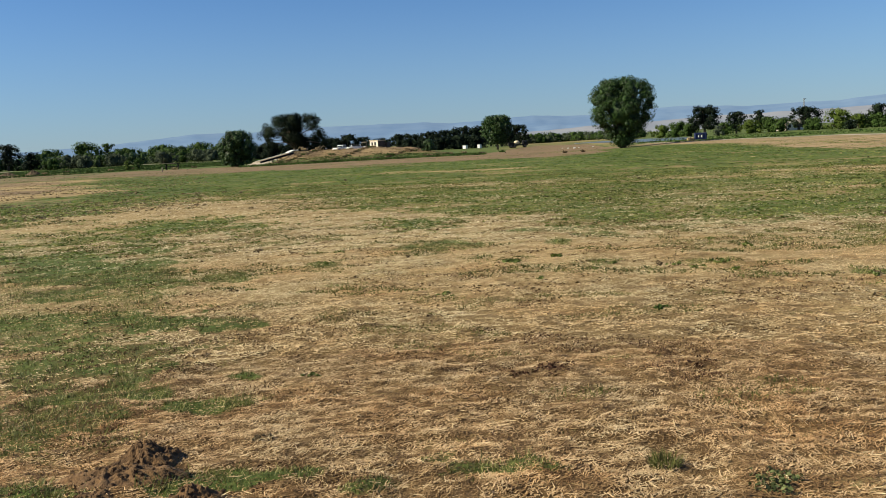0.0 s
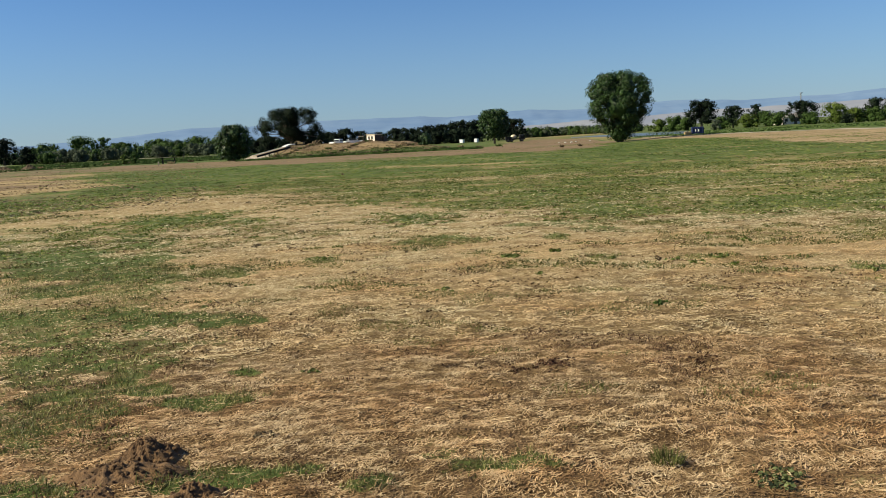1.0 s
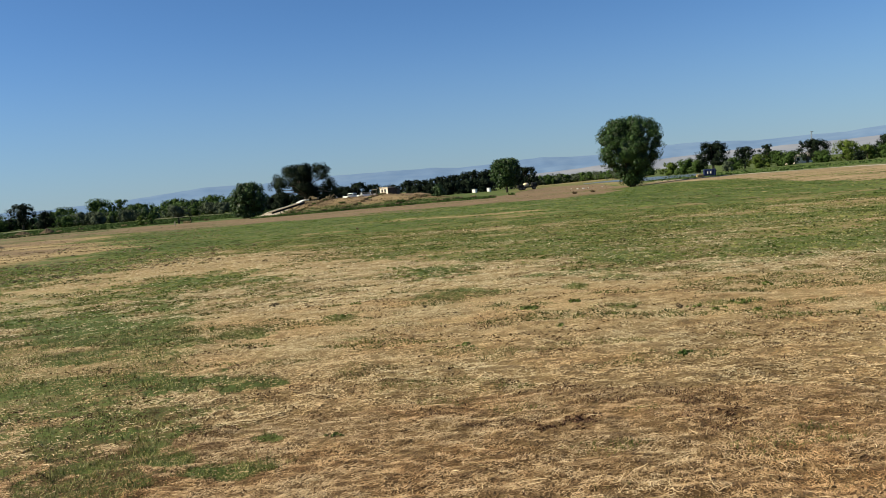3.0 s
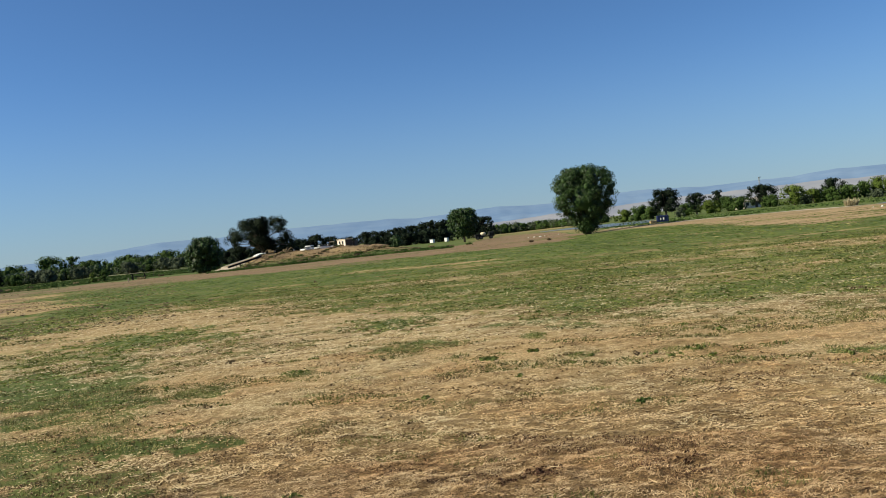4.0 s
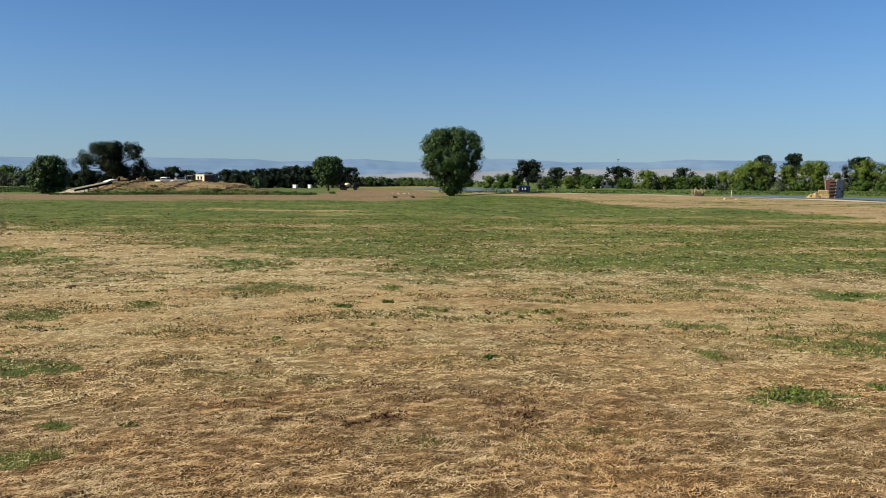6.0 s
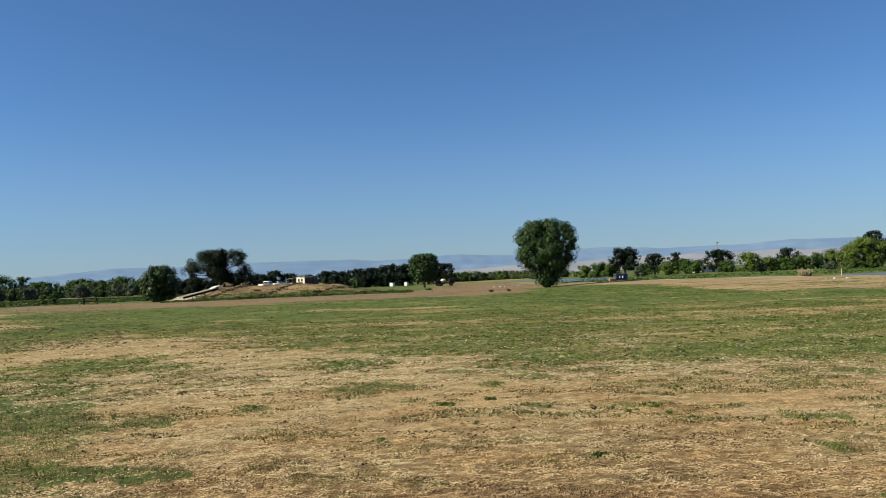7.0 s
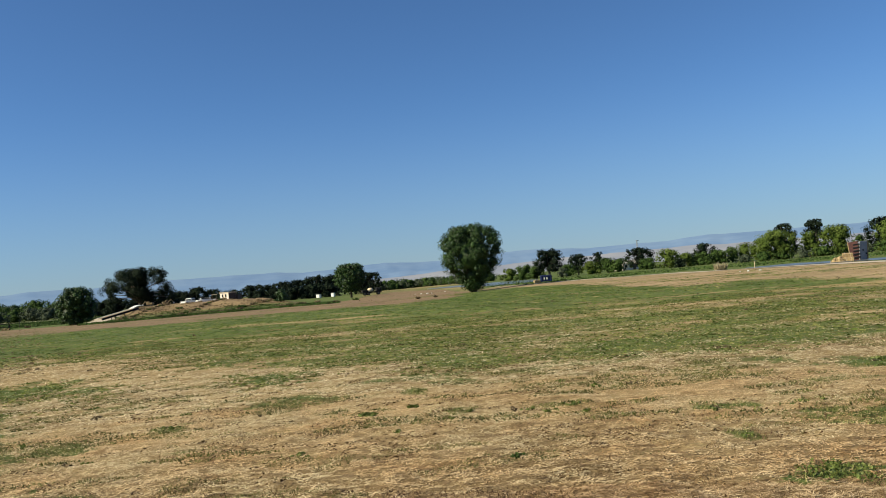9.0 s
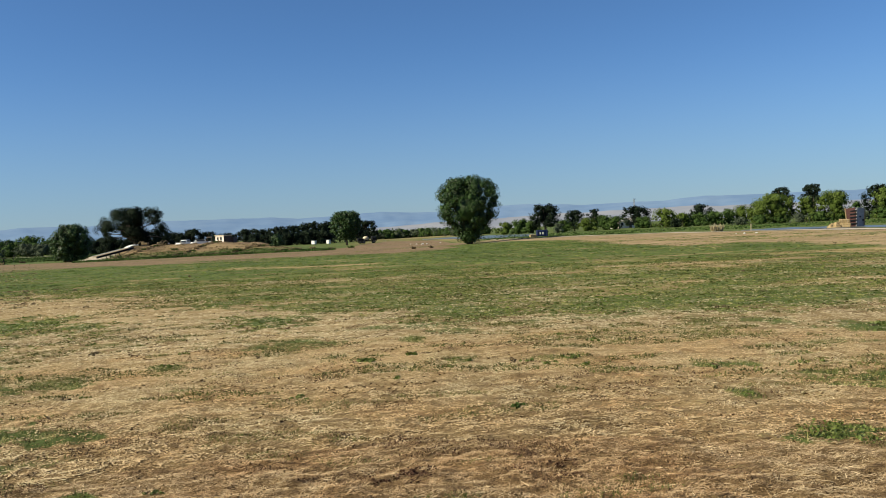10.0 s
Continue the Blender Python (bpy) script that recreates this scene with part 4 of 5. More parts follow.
def shed():
    """Cargo-box office: beige lit front, one end painted dark for its shade."""
    ob = thing("site_shed", at_site(-3.95, 131), "flat-roofed beige site shed with a dark end", "shed", turn=-46)
    W, D, H = 3.0, 2.2, 2.15
    for i in range(10):
        part("board", boxed((W / 10 - 0.015, 0.06, H - 0.2), (-W / 2 + W / 20 + i * W / 10, -D / 2, H / 2), bevel=0.012), M_BEIGE, ob)
    part("end_wall", boxed((0.08, D, H - 0.2), (W / 2, 0, H / 2)), M_DARKWOOD, ob, "end wall painted dark brown for its shade")
    part("end_wall", boxed((0.08, D, H - 0.2), (-W / 2, 0, H / 2)), M_BEIGE, ob)
    part("back_wall", boxed((W, 0.08, H - 0.2), (0, D / 2, H / 2)), M_BEIGE, ob)
    part("roof", boxed((W + 0.35, D + 0.35, 0.16), (0, 0, H + 0.0), (0, 1.0, 0), bevel=0.03), M_PALEWOOD, ob, "pale flat roof")
    for x, w in ((-0.6, 0.55), (0.5, 0.6)):
        part("window", boxed((w, 0.05, 0.65), (x, -D / 2 - 0.04, 1.45)), M_GLASS, ob, "dark window pane")
        part("window_frame", boxed((w + 0.16, 0.03, 0.08), (x, -D / 2 - 0.05, 1.83)), M_WHITE, ob, "white frame")
    for x in (-W / 2 + 0.2, 0, W / 2 - 0.2):
        part("skid", boxed((0.16, D, 0.16), (x, 0, 0.06)), M_DARKWOOD, ob)
    # added dark box that continues the shed's shaded side
    ob2 = thing("shade_side_box", at_site(-3.42, 131.5), "added dark brown box for the shed's shaded side", "container", turn=-20)
    part("body", boxed((1.7, 2.0, 1.7), (0, 0, 0.9), bevel=0.04), M_DARKWOOD, ob2)
    for i in range(8):
        part("rib", boxed((0.06, 0.05, 1.6), (-0.75 + i * 0.215, -1.02, 0.9), bevel=0.01), M_DARKWOOD, ob2)
    ob3 = thing("post", at_site(-4.82, 131), "plain dark wooden post frame beside the shed", "post")
    part("upright", rodded((-0.5, 0, -0.2), (-0.5, 0, 2.0), 0.07), M_DARKWOOD, ob3)
    part("upright", rodded((0.5, 0, -0.2), (0.5, 0, 2.0), 0.07), M_DARKWOOD, ob3)
    part("crossbar", boxed((1.25, 0.14, 0.14), (0, 0, 2.0)), M_PALEWOOD, ob3)


shed()


def digger(az, r, turn, s, label):
    """Tracked digger with its arm folded low."""
    ob = thing("digger", at_site(az, r), label, "digger", "machines on the berm", turn)
    for y in (-0.85, 0.85):
        bm = boxed((2.6 * s, 0.45 * s, 0.55 * s), (0, y * s, 0.3 * s), bevel=0.18 * s)
        part("track", bm, M_TYRE, ob)
    part("turntable", rodded((0, 0, 0.5 * s), (0, 0, 0.75 * s), 0.55 * s, sides=16), M_BLACK, ob)
    part("engine_housing", boxed((1.5 * s, 1.7 * s, 0.75 * s), (-0.55 * s, 0, 1.1 * s), bevel=0.1), M_YELLOW, ob)
    cab = part("cab", boxed((1.0 * s, 0.85 * s, 1.2 * s), (0.55 * s, 0.4 * s, 1.35 * s), bevel=0.08), M_YELLOW, ob)
    part("window", boxed((0.03, 0.66 * s, 0.7 * s), (1.06 * s, 0.4 * s, 1.5 * s)), M_GLASS, cab, "dark glass")
    part("window", boxed((0.75 * s, 0.03, 0.7 * s), (0.55 * s, -0.04 * s, 1.5 * s)), M_GLASS, cab, "dark glass")
    bm = bmesh.new()
    rod(bm, (0.6 * s, -0.35 * s, 1.0 * s), (1.9 * s, -0.35 * s, 2.0 * s), 0.16 * s, 0.13 * s)
    part("boom", bm, M_YELLOW, ob)
    part("stick", rodded((1.9 * s, -0.35 * s, 2.0 * s), (2.9 * s, -0.35 * s, 1.0 * s), 0.12 * s, 0.1 * s), M_YELLOW, ob)
    part("bucket", boxed((0.6 * s, 0.8 * s, 0.55 * s), (2.9 * s, -0.35 * s, 0.75 * s), (0, 25, 0), bevel=0.1), M_STEEL, ob)


digger(-8.75, 123.5, 165, 0.6, "small worn yellow-brown digger on the berm")
digger(-7.8, 124, 20, 0.58, "small dark yellow digger beside another one")


def dirt_pile(name, place, width, depth, tall, label, mat, seed, rings=16, sides=40, category="mound", rough=0.30, clods=0):
    """A heap of loose earth: lumpy cone with crumbled edges, and clods lying on it."""
    rng = np.random.default_rng(seed)
    verts, faces = [(0, 0, tall)], []
    for i in range(1, rings + 1):
        f = i / rings
        for j in range(sides):
            a = 2 * math.pi * j / sides
            edge = 0.8 + 0.4 * float(value_noise(math.cos(a) * 1.4 + seed, math.sin(a) * 1.4, 1.0, seed))
            x, y = math.cos(a) * f * width / 2 * edge, math.sin(a) * f * depth / 2 * edge
            hump = (1 - f ** 1.4) * (0.6 + 0.8 * float(value_noise(x / width * 5, y / width * 5, 1.0, seed + 2)))
            lump = (float(value_noise(x / width * 17, y / width * 17, 1.0, seed + 1)) - 0.5) * rough + (float(value_noise(x / width * 40, y / width * 40, 1.0, seed + 4)) - 0.5) * rough * 0.6
            verts.append((x, y, tall * (hump + lump * (1 - f * 0.7)) - (0.03 if i == rings else 0)))
    for j in range(sides):
        faces.append((0, 1 + j, 1 + (j + 1) % sides))
    for i in range(rings - 1):
        for j in range(sides):
            a, b = 1 + i * sides + j, 1 + i * sides + (j + 1) % sides
            faces.append((a, a + sides, b + sides, b))
    me = bpy.data.meshes.new(name)
    me.from_pydata(verts, [], faces)
    me.materials.append(mat)
    top = thing(name, place, label, category)
    heap = new("soil", me)
    heap.parent = top
    shapes = []
    for q in range(4):
        bm = bmesh.new()
        bmesh.ops.create_icosphere(bm, subdivisions=1, radius=1.0)
        for v in bm.verts:
            v.co *= 0.65 + 0.6 * rng.random()
        cm = bpy.data.meshes.new("clod")
        bm.to_mesh(cm)
        bm.free()
        cm.materials.append(mat)
        shapes.append(cm)
    for q in range(clods):
        v = verts[1 + int(rng.random() ** 0.7 * (len(verts) - 2))]
        c = new("clod", shapes[q % 4])
        c.parent = top
        s = tall * (0.05 + 0.13 * rng.random() ** 2)
        c.matrix_basis = pose(v[0] * 1.03, v[1] * 1.03, max(v[2], 0.0) + s * 0.2, *(rng.random(3) * 360)) @ Matrix.Diagonal((s, s, s * 0.8, 1))
    return top


def chute():
    """Long dark chute that climbs the berm's end to a white curved lip."""
    a, b = Vector(spot(-11.75, 112, 0.45)), Vector(spot(-9.55, 119.5))
    b.z = 1.05
    ob = thing("chute", tuple(a), "long sandy plank chute with a black side and white lip", "chute")
    d = b - a
    side = Vector((0, 0, 1)).cross(d).normalized()
    n = 9
    for i in range(n):
        p, q = d * (i / n), d * ((i + 1) / n)
        bm = bmesh.new()
        mid = (p + q) / 2
        turn = d.to_track_quat("X", "Z").to_matrix().to_4x4()
        r = bmesh.ops.create_cube(bm, size=1.0)
        bmesh.ops.scale(bm, vec=(d.length / n - 0.03, 0.9, 0.10), verts=r["verts"])
        bmesh.ops.transform(bm, matrix=Matrix.Translation(mid + Vector((0, 0, 0.1))) @ turn, verts=bm.verts)
        part("floor_panel", bm, M_SANDY, ob, "sandy plank")
        for s in (-1, 1):
            bm = bmesh.new()
            r = bmesh.ops.create_cube(bm, size=1.0)
            bmesh.ops.scale(bm, vec=(d.length / n - 0.03, 0.08, 0.12 if s > 0 else 0.36), verts=r["verts"])
            bmesh.ops.transform(bm, matrix=Matrix.Translation(mid + side * 0.48 * s + Vector((0, 0, 0.16 if s > 0 else -0.11))) @ turn, verts=bm.verts)
            part("side_panel", bm, M_WHITE if s > 0 else M_BLACK, ob, "white far edge" if s > 0 else "black side")
    flat = Vector((d.x, d.y, 0)).normalized()
    bm = bmesh.new()
    for i in range(8):
        f = i / 8
        rise = 0.38 + 0.30 * math.sin(f * math.pi * 0.75)
        c = d * 0.86 + flat * (f * 3.2) + Vector((0, 0, d.z * 0.14 * f + rise * 0.75))
        box(bm, (0.42, 1.0, 0.12), tuple(c), (0, -20 + 48 * f, math.degrees(math.atan2(d.y, d.x))), 0.04)
    part("lip", bm, M_WHITE, ob, "white curved upper lip")
    for f in (0.35, 0.6, 0.85):
        for s in (-1, 1):
            c = d * f + side * 0.42 * s
            part("support_post", rodded((c.x, c.y, c.z), (c.x, c.y, c.z - 1.2), 0.08), M_DARKWOOD, ob)


chute()
dirt_pile("sand_heap", spot(-11.0, 120, -0.1), 9.0, 5.0, 0.9, "smooth pale sand heap at the berm's end", M_ROAD, 61, 10, 28, "heap", 0.12)
dirt_pile("sand_heap", spot(-11.9, 111, -0.1), 6.4, 3.0, 0.42, "low fan of pale sand at the chute's foot", M_ROAD, 67, 10, 28, "heap", 0.12)
for a, r, w, h, sd in ((-7.2, 124, 4.5, 0.4, 62), (-4.6, 124, 3.6, 0.4, 63), (-2.9, 125, 5.2, 0.45, 64), (-1.9, 122, 4.6, 0.38, 65), (-8.2, 123, 3.0, 0.45, 66)):
    dirt_pile("dirt_heap", spot(a, r, -0.08), w, w * 0.7, h, "rough brown dirt heap on the berm's crest", M_HEAP, sd, 11, 30, "heap", 0.8, 10)

# ---- beyond the strip: boxes, lorry, bin ----


def hive(az, w, h, label):
    """White upright box on feet with a lid."""
    ob = thing("white_box", spot(az, 172), label, "box", "white boxes on the grass", -38)
    part("body", boxed((w, w * 0.8, h - 0.25), (0, 0, 0.12 + (h - 0.25) / 2), bevel=0.03), M_WHITE, ob)
    part("lid", boxed((w * 1.08, w * 0.9, 0.12), (0, 0, h - 0.04), bevel=0.03), M_STEEL, ob, "grey lid")
    part("door", boxed((w * 0.4, 0.04, h * 0.45), (w * 0.12, -w * 0.4 - 0.01, h * 0.42)), M_WHITE, ob)
    for x in (-1, 1):
        part("skid", boxed((0.12, w * 0.8, 0.14), (x * w * 0.36, 0, 0.06)), M_DARKWOOD, ob)


hive(1.83, 1.25, 1.3, "white box with a grey lid standing in the grass")
hive(2.78, 1.05, 1.35, "narrower white box with a grey lid")


def tank_lorry():
    """Dark flatbed with a cream rounded tank."""
    ob = thing("tank_lorry", spot(5.32, 146), "dark flatbed lorry carrying a cream rounded tank", "lorry", turn=6)
    ob.scale = (0.82, 0.82, 0.82)
    part("chassis", boxed((6.4, 2.2, 0.35), (0, 0, 0.95), bevel=0.05), M_BLACK, ob)
    bm = bmesh.new()
    bmesh.ops.create_uvsphere(bm, u_segments=20, v_segments=12, radius=1.0)
    bmesh.ops.scale(bm, vec=(1.0, 0.85, 0.68), verts=bm.verts)
    bmesh.ops.translate(bm, vec=(-0.4, 0, 1.68), verts=bm.verts)
    part("tank", bm, M_CREAM, ob, "cream rounded tank", True)
    part("tank_leg", boxed((0.35, 1.4, 1.0), (-0.9, 0, 0.85)), M_CREAM, ob)
    cab = part("cab", boxed((1.6, 2.1, 1.35), (2.3, 0, 1.65), bevel=0.16), M_BLACK, ob, "dark cab")
    part("window", boxed((0.8, 0.04, 0.5), (2.35, -1.06, 1.95)), M_GLASS, cab, "dark glass")
    part("window", boxed((0.04, 1.6, 0.5), (3.1, 0, 1.95)), M_GLASS, cab, "dark glass")
    part("load_box", boxed((1.9, 2.0, 0.7), (-2.2, 0, 1.4), bevel=0.08), M_BLACK, ob)
    for x in (-2.3, -1.2, 2.2):
        for s in (-1, 1):
            wheel(ob, (x, s * 1.0, 0.48), 0.48, 0.3)


tank_lorry()


def blue_bin():
    """Blue open waste bin with two white marks."""
    ob = thing("waste_bin", spot(16.95, 128), "blue steel waste bin with two white marks", "bin", turn=-14)
    W, D, H = 1.6, 1.1, 0.92
    for y, n in ((-D / 2, "front_wall"), (D / 2, "back_wall")):
        part(n, boxed((W, 0.08, H), (0, y, H / 2 + 0.1), (8 if y < 0 else -8, 0, 0)), M_BLUE, ob)
    for x in (-W / 2, W / 2):
        part("end_wall", boxed((0.08, D, H), (x, 0, H / 2 + 0.1)), M_BLUE, ob)
    part("floor_plate", boxed((W, D, 0.08), (0, 0, 0.12)), M_BLUE, ob)
    for i in range(5):
        part("rib", boxed((0.07, 0.07, H * 0.9), (-W / 2 + 0.16 + i * 0.32, -D / 2 - 0.07, H / 2 + 0.1), (8, 0, 0)), M_BLUE, ob)
    for x, w in ((-0.28, 0.13), (0.12, 0.17)):
        part("mark", boxed((w, 0.02, 0.32), (x, -D / 2 - 0.115, H * 0.58), (8, 0, 0)), M_WHITE, ob, "white painted bar")
    for s in (-1, 1):
        part("lifting_arm", boxed((0.14, 0.5, 0.1), (s * (W / 2 + 0.1), 0, H * 0.8)), M_BLACK, ob)


blue_bin()


def bale(az, r, up, turn, tilt=0):
    ob = thing("hay_bale", spot(az, r, up), "yellow straw bale tied with twine", "hay bale", "straw bales along the track", turn)
    bm = boxed((1.0, 0.5, 0.42), (0, 0, 0.22), (tilt, 0, 0), 0.05)
    bmesh.ops.subdivide_edges(bm, edges=bm.edges[:], cuts=3, use_grid_fill=True)
    for v in bm.verts:
        v.co += Vector((noise.noise(v.co * 9 + Vector((az, 0, 0))), noise.noise(v.co * 9 + Vector((0, az, 5))), noise.noise(v.co * 9 + Vector((3, 0, az))))) * 0.035
    part("straw_block", bm, M_HAY, ob)
    for x in (-0.25, 0.25):
        part("twine", boxed((0.02, 0.54, 0.46), (x, 0, 0.22), (tilt, 0, 0), 0.0), M_PALEWOOD, ob)


bale(16.35, 126, 0.0, 8)
bale(35.12, 97.4, 0.0, -28, 6)
bale(35.48, 97.1, 0.0, -38)
bale(35.42, 97.4, 0.40, -30, 12)


def target_stand():
    """Tall leaning stand: red slatted side, grey plywood face with two dark holes, pale back edge."""
    ob = thing("target_stand", spot(36.1, 99), "leaning wooden stand with red-brown slatted side and grey plywood face", "stand", turn=-10)
    H = 1.95
    face = part("face_panel", boxed((1.2, 0.07, H), (0.36, 0, H / 2), (3, 3, 28)), M_GREYPLY, ob, "grey plywood")
    for x, z in ((0.2, 1.02), (0.62, 0.66)):
        part("hole", rodded((x + 0.1, -0.08 + (x - 0.26) * 0.53, z), (x + 0.1, 0.02 + (x - 0.26) * 0.53, z), 0.085, sides=12), M_BLACK, face, "dark round hole")
    part("side_panel", boxed((0.95, 0.06, H), (-0.62, -0.08, H / 2), (3, -5, -20)), M_REDWOOD, ob, "red-brown boards")
    for i in range(5):
        part("slat", boxed((0.66, 0.10, 0.17), (-0.42, -0.19, 0.32 + i * 0.33), (3, -5, -20), 0.03), M_BLACK, ob, "dark slat")
    part("edge_board", boxed((0.12, 0.18, H * 0.92), (0.92, 0.28, H / 2), (0, 5, 28)), M_HAY, ob, "pale edge board")
    part("edge_board", boxed((0.10, 0.16, H), (-1.06, 0.08, H / 2), (0, -5, -20)), M_HAY, ob, "pale edge board")
    for x in (-0.6, 0.5):
        part("brace", rodded((x, 0.1, H * 0.8), (x, 1.2, 0.0), 0.05), M_DARKWOOD, ob)


target_stand()


def stake(az, r, h, mat, label, thick=0.04):
    ob = thing("stake", spot(az, r, -0.1), label, "post")
    part("shaft", boxed((thick * 2, thick * 2, h), (0, 0, h / 2), (1.5, 1, 20), 0.01), mat, ob)
    part("cap", boxed((thick * 2.4, thick * 2.4, 0.05), (0, 0, h + 0.02), (0, 0, 20), 0.01), mat, ob)


stake(30.1, 100, 0.8, M_PALEWOOD, "short pale wooden stake beside the track", 0.03)
stake(39.8, 160, 1.7, M_HAY, "weathered wooden post before the willows", 0.05)
stake(-17.72, 97, 0.75, M_PALEWOOD, "short pale stake on the dirt strip", 0.09)
stake(-16.2, 120, 1.6, M_DARKWOOD, "thin dark post beyond the strip", 0.05)
for i, (a, r, s) in enumerate([(30.4, 86, 0.30), (29.7, 84, 0.34), (29.2, 87, 0.2), (8.6, 109, 0.45), (9.0, 108, 0.5), (9.3, 110, 0.38), (8.2, 112, 0.3), (10.2, 112, 0.3)]):
    ob = thing("white_stone", spot(a, r, -0.03), "pale rubble block lying on the bare bank", "stone", "pale rubble on the bare bank", i * 50)
    bm = boxed((s * 0.8, s * 0.5, s * 0.32), (0, 0, s * 0.18), (4, 6, 0), 0.04)
    bmesh.ops.subdivide_edges(bm, edges=bm.edges[:], cuts=2, use_grid_fill=True)
    for v in bm.verts:
        v.co += noise.noise_vector(v.co * 4 + Vector((i, 0, 0))) * 0.07 * s
    part("block", bm, M_WHITE, ob)


def bench_table():
    ob = thing("picnic_table", spot(-17.1, 110), "low dark wooden picnic table on the grass strip", "table", turn=10)
    for i in range(5):
        part("plank", boxed((3.0, 0.17, 0.12), (0, -0.38 + i * 0.19, 1.15), bevel=0.01), M_BLACK, ob)
    for s in (-1, 1):
        part("bench", boxed((3.0, 0.28, 0.1), (0, s * 0.85, 0.6)), M_BLACK, ob)
        for e in (-1, 1):
            part("leg", rodded((s * 1.1, e * 0.75, 0), (s * 1.1, e * 0.3, 1.1), 0.09), M_BLACK, ob)
        part("crossbar", boxed((0.09, 1.9, 0.1), (s * 1.1, 0, 0.46)), M_BLACK, ob)


bench_table()


def mast():
    ob = thing("radio_mast", spot(23.0, 262), "thin steel lattice mast behind an oak", "mast")
    for i in range(3):
        a = i * 2.1
        part("leg", rodded((math.cos(a) * 0.22, math.sin(a) * 0.22, 0), (math.cos(a) * 0.13, math.sin(a) * 0.13, 8.4), 0.05, sides=6), M_STEEL, ob)
    for i in range(14):
        part("brace", rodded((-0.2, 0.1, 0.3 + i * 0.58), (0.2, -0.1, 0.6 + i * 0.58), 0.03, sides=5), M_STEEL, ob)
    part("antenna", boxed((0.9, 0.12, 0.16), (0.15, 0, 8.3)), M_STEEL, ob)


mast()


def farm_house():
    ob = thing("farm_house", spot(22.25, 235), "low grey-roofed farm house half hidden by trees", "house", turn=12)
    part("wall", boxed((5.5, 4.0, 1.9), (0, 0, 0.95)), M_BEIGE, ob)
    bm = bmesh.new()
    vs = [bm.verts.new(p) for p in ((-3, -2.3, 1.85), (3, -2.3, 1.85), (3, 2.3, 1.85), (-3, 2.3, 1.85), (-3, 0, 2.7), (3, 0, 2.7))]
    for f in ((0, 1, 5, 4), (2, 3, 4, 5), (0, 4, 3), (1, 2, 5), (3, 2, 1, 0)):
        bm.faces.new([vs[i] for i in f])
    part("roof", bm, M_ROOF, ob)
    for x in (-1.7, 0.1, 1.7):
        part("window", boxed((0.8, 0.08, 0.8), (x, -2.02, 1.1)), M_GLASS, ob, "dark pane")
    for i in range(2):
        part("door" if i else "porch_post", boxed((0.8 if i else 0.12, 0.1, 1.7), (0.9 if i else -2.6, -2.04 if i else -2.2, 0.85)), M_DARKWOOD, ob)


farm_house()

dirt_pile("straw_heap", spot(35.0, 97.0, -0.04), 2.2, 1.3, 0.55, "slumped heap of loose yellow straw against the bales", M_HAY, 74, 10, 28, "straw", 0.5, 8)
# earth heaps at the far left corner and dry stumps on the dirt strip
dirt_pile("earth_bank", spot(-25.1, 136, -0.1), 3.6, 2.4, 1.05, "dark brown heap of earth and weeds", M_DARKEARTH, 71, 9, 26, "heap", 0.5, 8)
dirt_pile("earth_bank", spot(-28.6, 70, -0.06), 4.6, 2.4, 0.55, "dark heap of earth and dry weeds at the field's corner", M_DARKEARTH, 72, 9, 26, "heap", 0.5, 5)
dirt_pile("earth_bank", spot(-26.5, 142, -0.1), 4.4, 2.4, 0.8, "low brown earth heap beside the dirt track", M_DARKEARTH, 73, 9, 26, "heap", 0.5, 5)


def low_plant(name, place, width, tall, count, mat, label, category, seed, leaf=0.02, group=""):
    """A flat spreading plant: leafy sprigs round one foot."""
    rng = np.random.default_rng(seed)
    n = max(6, count // 14)
    a, q = rng.random(n) * 2 * np.pi, np.sqrt(rng.random(n))
    edge = 0.7 + 0.6 * value_noise(np.cos(a) + seed, np.sin(a), 0.6, seed)
    c = np.stack([np.cos(a) * q * width / 2 * edge, np.sin(a) * q * width / 2 * edge, tall * (0.25 + 0.45 * rng.random(n) * (1.1 - q))], -1)
    v, f, _ = leaf_quads(rng, c, np.full(n, width * 0.10) * (0.6 + 0.8 * rng.random(n)), count, leaf * 1.6, 0.7)
    v[:, 2] = np.maximum(v[:, 2], 0.0)
    side = np.stack([-np.sin(a), np.cos(a), 0 * a], -1) * leaf * 0.15
    foot = np.zeros((n, 3))
    stems = np.stack([foot - side, foot + side, c + side, c - side], 1).reshape(-1, 3)
    f = np.concatenate([f, np.arange(n * 4).reshape(-1, 4) + len(v)])
    v = np.concatenate([v, stems])
    me = mesh_from(name, v, f, mat)
    set_tone(me, np.repeat(rng.random(len(v) // 4), 4))
    ob = new(name, me)
    ob.matrix_basis = pose(*place)
    return tagged(ob, label, category, group)


